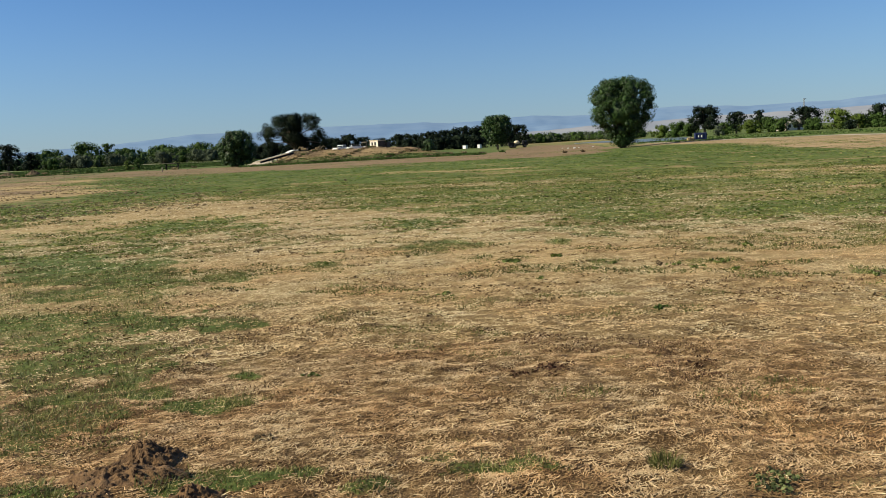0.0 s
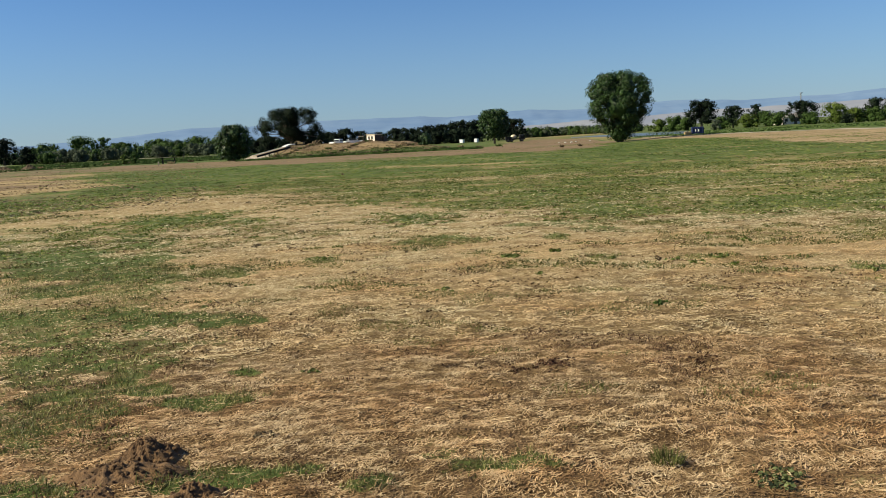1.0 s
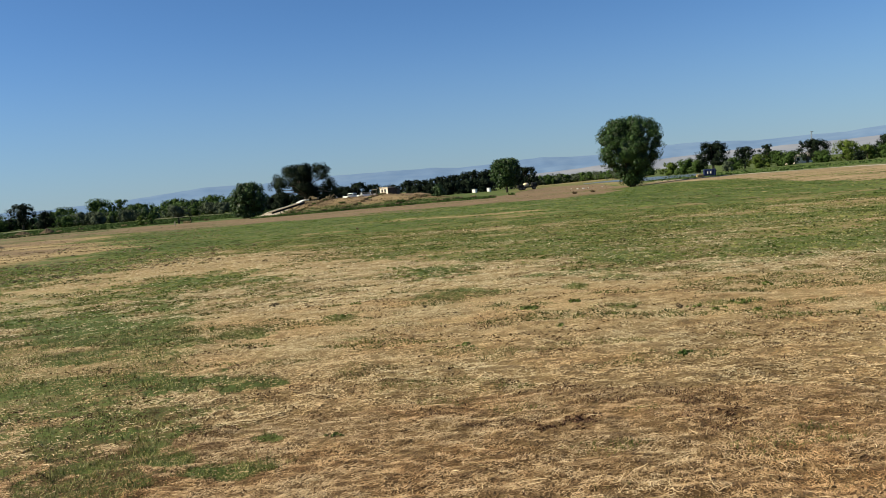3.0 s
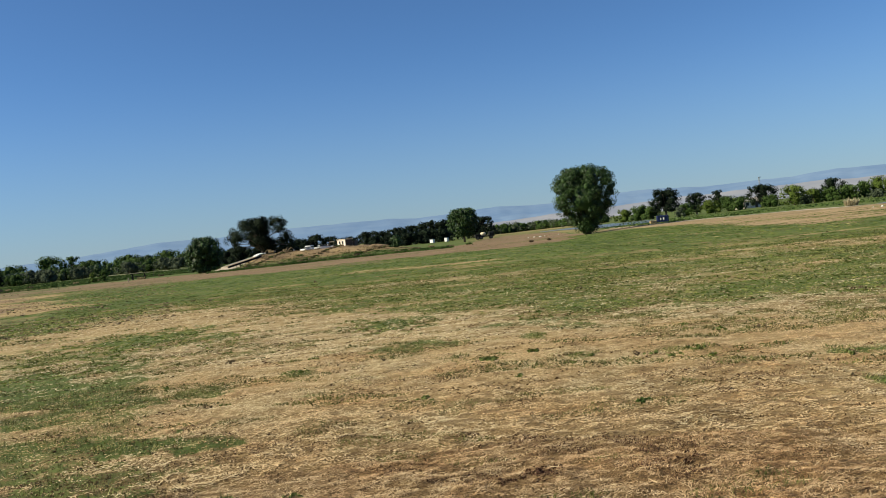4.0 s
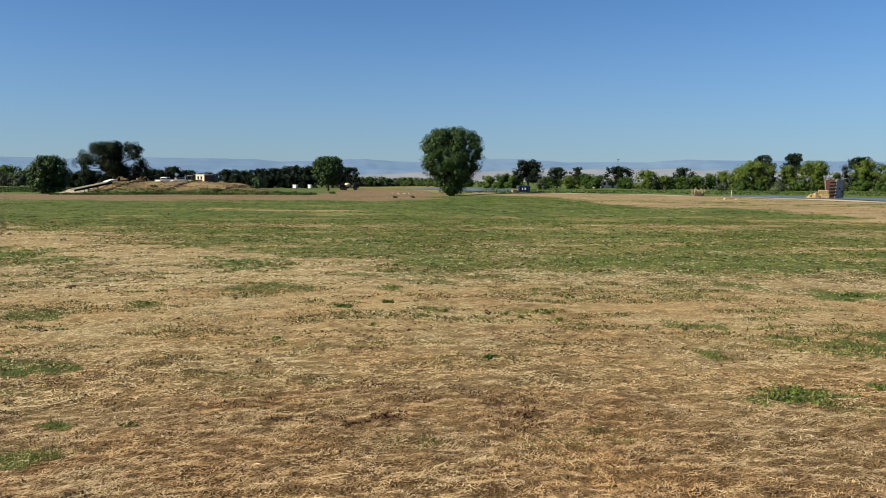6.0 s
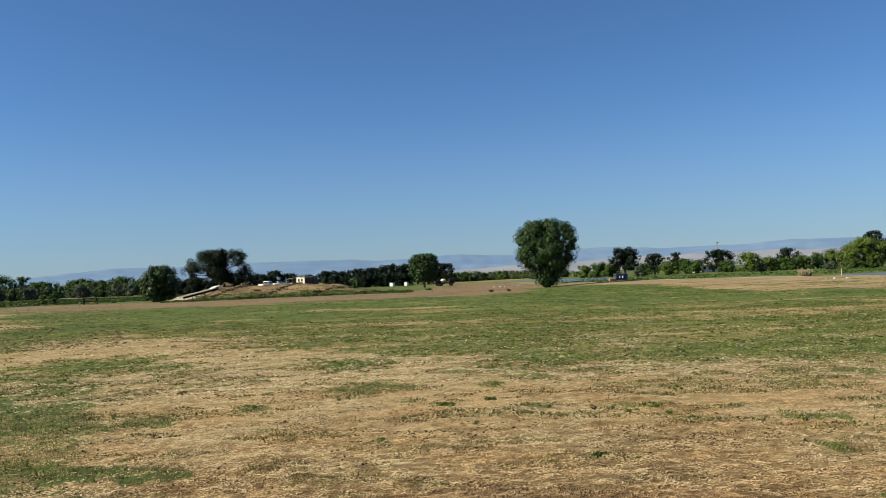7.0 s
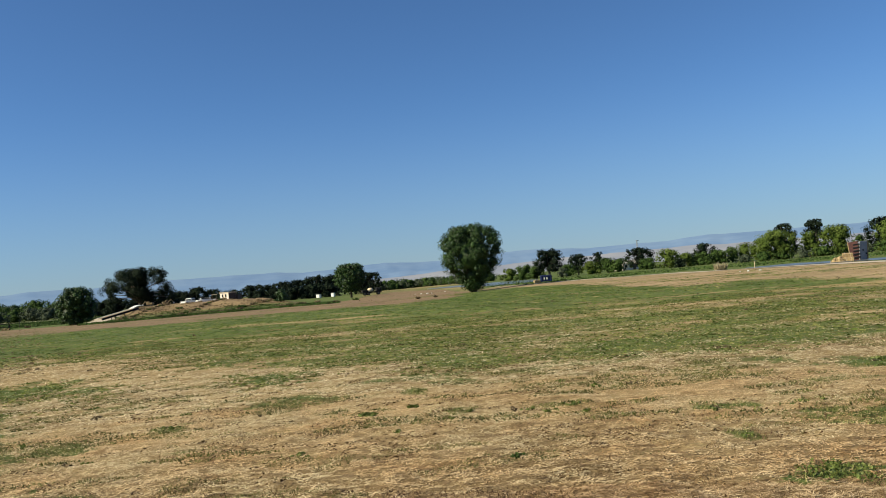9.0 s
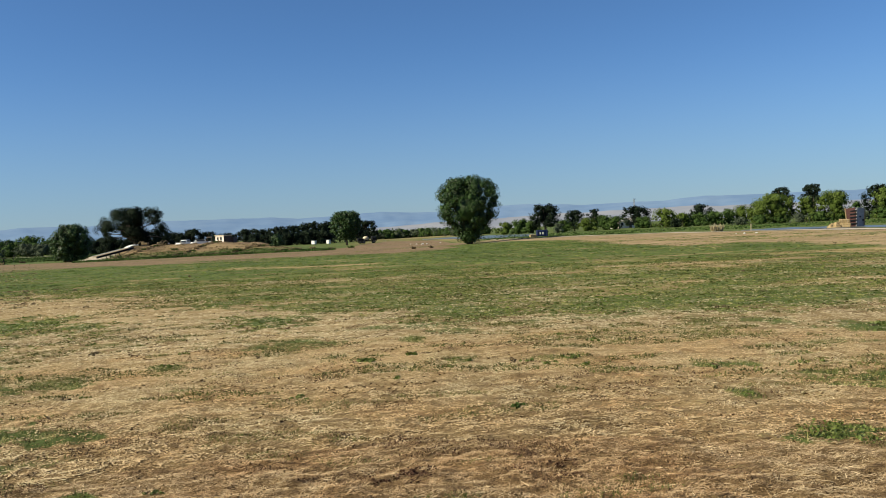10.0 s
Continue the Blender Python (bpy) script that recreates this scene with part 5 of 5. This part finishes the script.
def stalks(name, place, width, tall, count, mat, label, category, seed, lean=0.5, leaf=0.02, group="", up=0.0):
    """A tuft: many bent blades or leaves out of one foot."""
    rng = np.random.default_rng(seed)
    n = count
    a = rng.random(n) * 2 * np.pi
    q = np.sqrt(rng.random(n)) * width / 2
    base = np.stack([np.cos(a) * q * 0.75, np.sin(a) * q * 0.75, np.zeros(n)], -1)
    L = tall * (0.5 + 0.6 * rng.random(n))
    out = np.stack([np.cos(a), np.sin(a), np.zeros(n)], -1) * (lean * L * rng.random(n))[:, None] + rng.normal(size=(n, 3)) * 0.1 * tall
    tip = base + out + np.stack([0 * L, 0 * L, L * (0.55 + 0.45 * rng.random(n))], -1)
    mid = (base + tip) / 2 + np.stack([0 * L, 0 * L, L * 0.15], -1)
    b = rng.random(n) * 2 * np.pi
    s = np.stack([np.cos(b), np.sin(b), 0.3 * np.sin(3 * b)], -1) * (leaf * (0.6 + 0.8 * rng.random(n)))[:, None]
    v = np.stack([base - s * 0.5, base + s * 0.5, mid + s, mid - s, tip], 1).reshape(-1, 3)
    i = np.arange(n)[:, None] * 5
    quads, tris = i + [0, 1, 2, 3], i + [3, 2, 4]
    me = bpy.data.meshes.new(name)
    me.from_pydata(v.tolist(), [], quads.tolist() + tris.tolist())
    me.materials.append(mat)
    set_tone(me, np.repeat(rng.random(n), 5))
    ob = new(name, me)
    ob.matrix_basis = pose(place[0], place[1], place[2] + up)
    return tagged(ob, label, category, group)


stalks("dry_tuft", spot(28.05, 108, -0.05), 1.7, 0.95, 420, M_PLUME, "pale plume of tall dry grass on the bank", "grass tuft", 81, 0.5, 0.05)
for i, (a, r) in enumerate([(8.4, 80), (9.6, 81)]):
    stalks("dead_weed", spot(a, r, -0.03), 0.5, 0.42, 50, M_DARKWEED, "dark dead weed standing on the dirt strip", "weed", 82 + i, 0.9, 0.05, "dead weeds on the dirt strip")
for i in range(46):
    a, r = -10.8 + i * 0.245, 109 + (i * 29) % 14
    stalks("berm_weed", spot(a, r, -0.05), 1.1, 0.34 + (i * 7) % 5 * 0.06, 90, (M_TUFT, M_DARKWEED, M_SHRUB)[i % 3], ("pale dry weed on the berm", "brown dead weed on the berm", "olive green weed on the berm")[i % 3],
           "weed", 400 + i, 0.7, 0.07, "weeds on the berm's slope")
for i in range(26):
    a, r = -27 + i * 1.25, 100 + (i * 31) % 24
    stalks("strip_weed", spot(a, r * (1.2 if a < -18 else 1.0), -0.05), 1.5, 0.55, 80, (M_DARKWEED, M_SHRUB, M_TUFT)[i % 3], ("brown dead weed on the strip's edge", "green weed on the strip's edge", "pale dry weed on the strip's edge")[i % 3],
           "weed", 460 + i, 0.7, 0.07, "weeds along the dirt strip")


def rough_grass(name, az0, az1, r0, r1, count, length, width, mat, label, seed, thin=0.45):
    """Uncut standing grass and weeds, in clumps, over a stretch of ground."""
    rng = np.random.default_rng(seed)
    az, r = az0 + (az1 - az0) * rng.random(count), r0 + (r1 - r0) * rng.random(count)
    x, y, z = land(az, r)
    keep = value_noise(x, y, 1.5, seed) * 0.5 + value_noise(x, y, 5.0, seed + 1) * 0.5 > thin
    x, y, z = x[keep], y[keep], z[keep]
    n = len(x)
    a = rng.random(n) * 2 * np.pi
    L = length * (0.4 + 0.9 * rng.random(n))
    p = np.stack([x, y, z - 0.02], -1)
    s = np.stack([np.cos(a), np.sin(a), 0 * a], -1) * width * (0.5 + rng.random(n))[:, None]
    tip = p + np.stack([rng.normal(size=n) * L * 0.4, rng.normal(size=n) * L * 0.4, L], -1)
    v = np.stack([p - s, p + s, tip + s * 0.3, tip - s * 0.3], 1).reshape(-1, 3)
    me = mesh_from(name, v, np.arange(n * 4).reshape(-1, 4), mat)
    set_tone(me, np.repeat(np.clip(value_noise(x, y, 2.5, seed + 2) * 1.3 - 0.15, 0, 1), 4))
    return tagged(new(name, me), label, "grass", kind="stuff")


rough_grass("berm_grass", -10.6, 1.0, 109, 128, 12000, 0.13, 0.11, M_TUFT, "pale dry grass standing over the berm", 801, 0.5)
rough_grass("berm_grass", -10.6, 1.0, 109, 128, 6000, 0.13, 0.11, M_DARKWEED, "brown dead weeds standing over the berm", 802, 0.52)
rough_grass("berm_grass", -12.5, 3.0, 104, 115, 16000, 0.12, 0.14, M_SHRUB, "green weeds at the berm's foot", 803, 0.4)
rough_grass("bank_grass", -29.0, -11.0, 118, 205, 30000, 0.16, 0.26, M_SHRUB, "rough green grass before the thicket", 804, 0.42)
rough_grass("bank_grass", -27.0, 12.0, 92, 122, 900, 0.12, 0.10, M_DARKWEED, "brown dead weeds along the dirt strip", 805, 0.55)
rough_grass("bank_grass", 13.0, 46.0, 118, 172, 9000, 0.12, 0.20, M_SHRUB, "rough green grass beyond the gravel track", 806, 0.42)
rough_grass("bank_grass", 13.0, 46.0, 45, 108, 7000, 0.03, 0.10, M_FLECK, "pale dry grass on the bare bank", 807, 0.5)
rough_grass("bank_grass", 13.0, 46.0, 34, 108, 2500, 0.03, 0.10, M_DARKWEED, "brown dead grass on the bare bank", 808, 0.5)
rough_grass("verge_grass", -13.0, 3.2, 97, 103, 6000, 0.26, 0.14, M_SHRUB, "uncut green verge along the dirt strip", 811, 0.3)
rough_grass("corner_grass", -30.0, -15.0, 26, 92, 7000, 0.05, 0.09, M_TUFT, "pale dry grass over the field's bare corner", 809, 0.46)
rough_grass("corner_grass", -30.0, -15.0, 26, 92, 2000, 0.04, 0.09, M_DARKWEED, "brown dead grass over the field's bare corner", 810, 0.46)
# ---- the near field: burrow mounds, weeds, grass and straw ----
dirt_pile("burrow_mound", spot(-19.8, 4.5, -0.02), 0.42, 0.36, 0.105, "crumbly brown burrow mound in the grass", M_SOIL, 91, 24, 64, "mound", 0.42, 110)
dirt_pile("burrow_mound", spot(-21.5, 4.3, -0.02), 0.62, 0.34, 0.08, "low spilled brown burrow mound", M_SOIL, 92, 24, 64, "mound", 0.42, 110)
dirt_pile("burrow_mound", spot(-23.3, 4.12, -0.02), 0.30, 0.24, 0.05, "low fan of loose brown soil", M_SOIL, 94, 20, 56, "mound", 0.26, 40)
dirt_pile("burrow_mound", spot(-17.2, 3.84, -0.02), 0.36, 0.24, 0.10, "small reddish-brown burrow mound in green grass", M_SOIL, 93, 20, 56, "mound", 0.26, 40)

WEEDS = "green weeds scattered over the dry field"


def weed(x, y, width, tall, count, seed, mat=M_WEED, label="low spreading green weed on dry straw", leaf=0.012):
    az, r = math.degrees(math.atan2(x, y)), math.hypot(x, y)
    low_plant("weed", spot(az, r, -0.005), width * 0.9, tall * 0.65, int(count * 1.4), mat, label, "weed", seed, leaf, WEEDS)


weed(1.44, 3.58, 0.26, 0.045, 230, 501, M_SAGE, "low dusty sage-green weed in the straw", 0.010)
weed(0.92, 10.86, 0.26, 0.10, 140, 502, leaf=0.022)
weed(1.54, 11.14, 0.20, 0.09, 110, 503, leaf=0.022)
weed(2.75, 9.95, 0.20, 0.08, 70, 504, leaf=0.018)
weed(3.25, 9.85, 0.22, 0.09, 80, 505, leaf=0.018)
weed(2.15, 10.2, 0.18, 0.06, 60, 506, leaf=0.016)
weed(3.88, 5.64, 0.60, 0.10, 520, 507, label="bright green spreading weed mat on dry straw", leaf=0.012)
weed(4.70, 5.74, 0.20, 0.08, 120, 508)
weed(3.99, 7.13, 0.18, 0.07, 80, 509)
weed(-1.62, 11.5, 0.34, 0.07, 110, 510, leaf=0.016)
weed(-0.98, 4.45, 0.12, 0.07, 90, 511, M_DARKWEED, "small dark dry weed tuft", 0.007)
stalks("weed", spot(15.2, 4.0, -0.005), 0.20, 0.065, 260, M_OLIVE, "olive weed tuft with thin bent stalks", "weed", 512, 0.7, 0.0022, WEEDS)
weed(1.95, 7.40, 0.18, 0.08, 80, 513, M_SHRUB, "small olive weed tuft", 0.012)
weed(8.15, 10.76, 0.42, 0.12, 170, 514, leaf=0.016)
weed(7.6, 10.2, 0.3, 0.10, 90, 515, leaf=0.015)
weed(9.2, 10.9, 0.35, 0.10, 90, 516, leaf=0.015)
weed(-2.9, 13.5, 0.3, 0.12, 80, 517, M_DARKWEED, "small dark dry weed tuft", 0.015)
weed(0.05, 8.65, 0.25, 0.06, 90, 518, leaf=0.012)
weed(-0.9, 5.75, 0.16, 0.06, 70, 519, leaf=0.008)
weed(4.4, 8.5, 0.2, 0.09, 90, 520, leaf=0.016)
weed(0.77, 5.60, 0.32, 0.04, 640, 521, M_REDWEED, "flattened dark red-brown weed in the straw", 0.010)
weed(0.50, 5.52, 0.18, 0.03, 130, 523, M_REDWEED, "flattened dark red-brown weed in the straw", 0.009)
weed(1.75, 5.6, 0.24, 0.03, 90, 522, M_REDWEED, "flattened brown weed in the straw", 0.009)


def scattered(name, count, seed, mat, label):
    """Small far tufts over the field, too many and too small to pick apart."""
    rng = np.random.default_rng(seed)
    parts, faces, at = [], [], 0
    for i in range(count):
        a, r = -27 + 72 * rng.random(), 9 + 40 * rng.random() ** 1.3
        w = 0.04 + 0.06 * rng.random()
        c = np.array([spot(a, r, 0.01)]) + rng.normal(size=(5, 3)) * (w * 0.6, w * 0.6, w * 0.12) + (0, 0, w * 0.2)
        v, f, _ = leaf_quads(rng, c, np.full(5, w * 0.4), 30, w * 0.3 + r * 0.0003, 0.6)
        parts.append(v)
        faces.append(f + at)
        at += len(v)
    ob = new(name, mesh_from(name, np.concatenate(parts), np.concatenate(faces), mat))
    return tagged(ob, label, "weeds", kind="stuff")


scattered("small_weeds", 40, 771, M_DARKWEED, "small dark dry weed tufts over the field")
scattered("small_weeds", 90, 772, M_WEED, "small low green weeds over the field")


DARK = [(0.76, 5.56, 0.20, 0.11), (0.98, 5.62, 0.12, 0.06), (0.52, 5.45, 0.12, 0.07), (1.72, 5.56, 0.20, 0.08), (2.7, 5.1, 0.18, 0.07), (-0.3, 5.2, 0.16, 0.07),
        (2.2, 4.3, 0.16, 0.07), (3.4, 7.0, 0.25, 0.10), (-0.6, 7.3, 0.25, 0.10), (1.5, 6.3, 0.22, 0.08), (0.1, 6.4, 0.15, 0.08), (2.3, 6.9, 0.2, 0.09)]


def trodden(x, y):
    """Flattened rotting straw: darker patches."""
    t = 0 * x
    for px, py, a, b in DARK:
        q = np.hypot((x - px) / a, (y - py) / b) + (value_noise(x, y, 0.12, 71) - 0.5) * 1.0
        t = np.maximum(t, 0.75 * (1 - smoothstep(0.4, 1.2, q)))
    return t


def blades(name, count, r0, r1, living, length, width, seed, label, mat, cover, stubble=False, tufted=0.0, span=(-34, 52)):
    """Loose straw or standing grass over the sector that lies ahead; denser near by."""
    grain = np.interp(r0, [2, 6.5, 13, 20, 36], [1.0, 1.5, 2.2, 3.2, 6.0])
    deep = 1 + max(0.0, r0 - 3) / 4.5
    rng = np.random.default_rng(seed)
    az = span[0] + (span[1] - span[0]) * rng.random(count)
    r = np.sqrt(r0 ** 2 + (r1 ** 2 - r0 ** 2) * rng.random(count))
    fx, fy = np.sin(np.radians(az)) * r, np.cos(np.radians(az)) * r
    g, tan, dirt = zones(az, r)
    g = g * (1 - tan) * (1 - dirt)
    g = g + (value_noise(fx, fy, 0.8 if r1 < 40 else 1.9, 61) - 0.5) * (0.75 if r1 < 40 else 0.45) * (g > 0.25) * smoothstep(12, 16, r)
    clump = value_noise(fx, fy, 0.22, seed) * 0.6 + value_noise(fx, fy, 0.7, seed + 1) * 0.4
    if stubble:
        knot = value_noise(fx / (1.5 if r0 < 14 else 2.6), fy, 0.09 + r0 * (0.012 if r0 < 14 else 0.03), seed + 2) * value_noise(fx / 1.6, fy, 0.4 if r0 < 14 else 1.3, seed + 3)
        keep = rng.random(count) < np.clip((knot - 0.25) * 4, 0, 1) * np.clip(1.1 - g * (0.8 if r0 < 14 else 1.05), 0, 1)
    elif living:
        keep = rng.random(count) < np.clip(smoothstep(0.18, 0.72, g) + (clump - 0.5) * 1.0 * (g > 0.12), 0, 1)
    else:
        keep = rng.random(count) < np.clip(1.05 - smoothstep(0.25, 0.62, g) * 0.92 + (clump - 0.5) * 0.7, 0.05, 1) * cover
        keep &= rng.random(count) > trodden(fx, fy) * 0.45
        keep &= rng.random(count) < 0.5 + 1.0 * value_noise(fx / 1.5, fy / deep, 0.05 * grain, 54)
    if tufted:
        knot = 0.6 * value_noise(fx / 1.9, fy, 0.20 + 0.012 * r0, seed + 4) + 0.4 * value_noise(fx / 1.5, fy, 1.1 + 0.03 * r0, seed + 5)
        keep = rng.random(count) < smoothstep(tufted, tufted + 0.08, knot) * np.clip(1.2 - g, 0, 1)
    az, r = az[keep], r[keep]
    x, y, z = land(az, r)
    n = len(x)
    p = np.stack([x, y, z], -1)
    L = length * (0.35 + 0.6 * rng.random(n) + 0.9 * rng.random(n) ** 5)[:, None]
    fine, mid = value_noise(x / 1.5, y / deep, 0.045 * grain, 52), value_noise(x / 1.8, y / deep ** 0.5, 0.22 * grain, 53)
    # fine tone noise puts the hollows' shade and highlights into the colour
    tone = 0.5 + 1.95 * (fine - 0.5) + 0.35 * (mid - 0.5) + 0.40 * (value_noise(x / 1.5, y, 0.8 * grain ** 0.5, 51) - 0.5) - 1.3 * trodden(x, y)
    # tone rises with distance: pale straw band, plus brightness put into colour
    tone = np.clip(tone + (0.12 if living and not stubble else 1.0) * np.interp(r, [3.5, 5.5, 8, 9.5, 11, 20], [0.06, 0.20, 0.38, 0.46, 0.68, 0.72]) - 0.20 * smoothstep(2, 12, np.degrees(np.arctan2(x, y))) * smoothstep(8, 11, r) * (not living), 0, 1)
    W = width * (0.6 + 0.8 * rng.random(n))[:, None]
    a = rng.random(n) * 2 * np.pi
    if not living:   # the mower and the rake have combed the straw into swirls
        a = (value_noise(x, y, 0.9 * grain, 55) - 0.45) * 3.4 + rng.normal(size=n) * (0.95 if r0 < 6 else 1.5)
    d = np.stack([np.cos(a), np.sin(a), np.zeros(n)], -1)
    s = np.stack([-np.sin(a), np.cos(a), np.zeros(n)], -1)
    up = np.array([0, 0, 1.0])
    if living and not stubble and r0 < 13:
        L = L * (0.45 + 1.25 * value_noise(x, y, 0.09 + 0.006 * r0, seed + 8) ** 1.4)[:, None]
    if living:
        lean = 0.25 + 0.75 * rng.random(n)[:, None]
        tip = p + d * L * lean + up * L * (0.35 + 0.6 * rng.random(n)[:, None])
        mid = p + d * L * lean * 0.35 + up * L * 0.5 * (0.5 + 0.5 * rng.random(n)[:, None])
        v = np.stack([p - s * W * 0.5, p + s * W * 0.5, mid + s * W * 0.45, mid - s * W * 0.45, tip + s * W * 0.1, tip - s * W * 0.1], 1)
    else:
        lift = (0.002 + 0.016 * rng.random(n) ** 2)[:, None] * (length / 0.09)
        bend = s * L * (rng.random(n)[:, None] - 0.5) * 0.3
        tilt = (rng.random(n)[:, None] - 0.35) * (0.28 if r0 < 6 else 0.12)
        q = p + up * lift
        e0, e1 = q - d * L * 0.5, q + d * L * 0.5 + up * L * tilt
        mid = q + bend + up * L * tilt * 0.35
        roll = up * (rng.random(n)[:, None] - 0.5) * 0.7 * W
        v = np.stack([e0 - s * W * 0.4, e0 + s * W * 0.4, mid + s * W * 0.5 + roll, mid - s * W * 0.5 - roll, e1 + s * W * 0.3, e1 - s * W * 0.3], 1)
    i = np.arange(n)[:, None] * 6
    faces = np.concatenate([i + [0, 1, 2, 3], i + [3, 2, 4, 5]])
    per = 6
    if (not living and length < 0.07) or r0 > 6 or r0 < 1:
        v, per = v[:, [0, 1, 4, 5]], 4
        faces = np.arange(n)[:, None] * 4 + [0, 1, 2, 3]
    me = mesh_from(name, v.reshape(-1, 3), faces, mat)
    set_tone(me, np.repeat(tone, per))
    ob = new(name, me)
    return tagged(ob, label, "grass" if living and not stubble else "straw", kind="stuff")


STRAW, LAWN = "loose cut dry straw lying over the field", "short living green grass blades in the field"
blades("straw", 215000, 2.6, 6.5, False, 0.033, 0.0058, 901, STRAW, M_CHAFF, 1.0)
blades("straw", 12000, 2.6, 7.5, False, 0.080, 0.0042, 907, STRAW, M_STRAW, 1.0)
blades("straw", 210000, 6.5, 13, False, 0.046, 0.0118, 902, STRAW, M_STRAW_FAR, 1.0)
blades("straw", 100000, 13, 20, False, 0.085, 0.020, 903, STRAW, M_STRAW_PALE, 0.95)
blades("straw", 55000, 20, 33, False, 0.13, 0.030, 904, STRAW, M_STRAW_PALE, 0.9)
STUBBLE = "short dry upright stubble in the mown field"
blades("stubble", 80000, 2.6, 6.5, True, 0.018, 0.0034, 921, STUBBLE, M_CHAFF, 1.0, True)
blades("stubble", 120000, 6.5, 13, True, 0.012, 0.0068, 922, STUBBLE, M_STRAW_FAR, 1.0, True)
blades("grass", 130000, 2.6, 6.5, True, 0.036, 0.0042, 911, LAWN, M_GRASS, 1.0)
blades("grass", 170000, 6.5, 13, True, 0.034, 0.0076, 912, LAWN, M_GRASS, 1.0)
blades("grass", 120000, 13, 34, True, 0.030, 0.018, 913, LAWN, M_GRASS, 1.0)
blades("grass", 70000, 15, 36, True, 0.026, 0.10, 915, LAWN, M_SWARD, 1.0)
blades("grass", 110000, 36, 92, True, 0.020, 0.26, 916, LAWN, M_TURF, 1.0)
blades("straw", 24000, 15, 36, True, 0.013, 0.10, 924, STUBBLE, M_FLECK, 1.0, True)
blades("straw", 28000, 36, 90, True, 0.015, 0.30, 925, STUBBLE, M_FLECK, 1.0, True)
blades("thatch", 40000, 2.6, 7.5, True, 0.018, 0.012, 931, "rotting brown thatch clumps under the straw", M_THATCH, 1.0, True)
blades("thatch", 80000, 7.5, 17, True, 0.015, 0.045, 932, "rotting brown thatch clumps under the straw", M_THATCH, 1.0, True)
blades("thatch", 36000, 15, 36, True, 0.013, 0.08, 933, "rotting brown thatch clumps under the straw", M_THATCH, 1.0, True)
CLUMPS = "olive and brown uncut grass clumps in the mown field"
blades("grass_clumps", 150000, 3.2, 9, True, 0.022, 0.006, 941, CLUMPS, M_OLIVE, 1.0, False, 0.69)
blades("grass_clumps", 260000, 9, 18, True, 0.024, 0.02, 942, CLUMPS, M_OLIVE, 1.0, False, 0.555)
blades("grass_clumps", 260000, 18, 40, True, 0.028, 0.05, 943, CLUMPS, M_OLIVE, 1.0, False, 0.57)
blades("straw", 28000, 0.3, 2.8, False, 0.045, 0.009, 905, STRAW, M_CHAFF, 1.0, span=(-180, 180))
blades("straw", 56000, 0.9, 11, False, 0.065, 0.016, 906, STRAW, M_CHAFF, 1.0, span=(52, 326))
# red-brown stubble clumps; their darkness also stands in for shaded hollows
HOLLOWS = "small red-brown stubble clumps dark for the straw's shaded hollows"
blades("dead_clumps", 150000, 3.0, 7, True, 0.016, 0.006, 951, HOLLOWS, M_REDWEED, 1.0, False, 0.665)
blades("dead_clumps", 170000, 7, 13, True, 0.015, 0.010, 952, HOLLOWS, M_REDWEED, 1.0, False, 0.655)
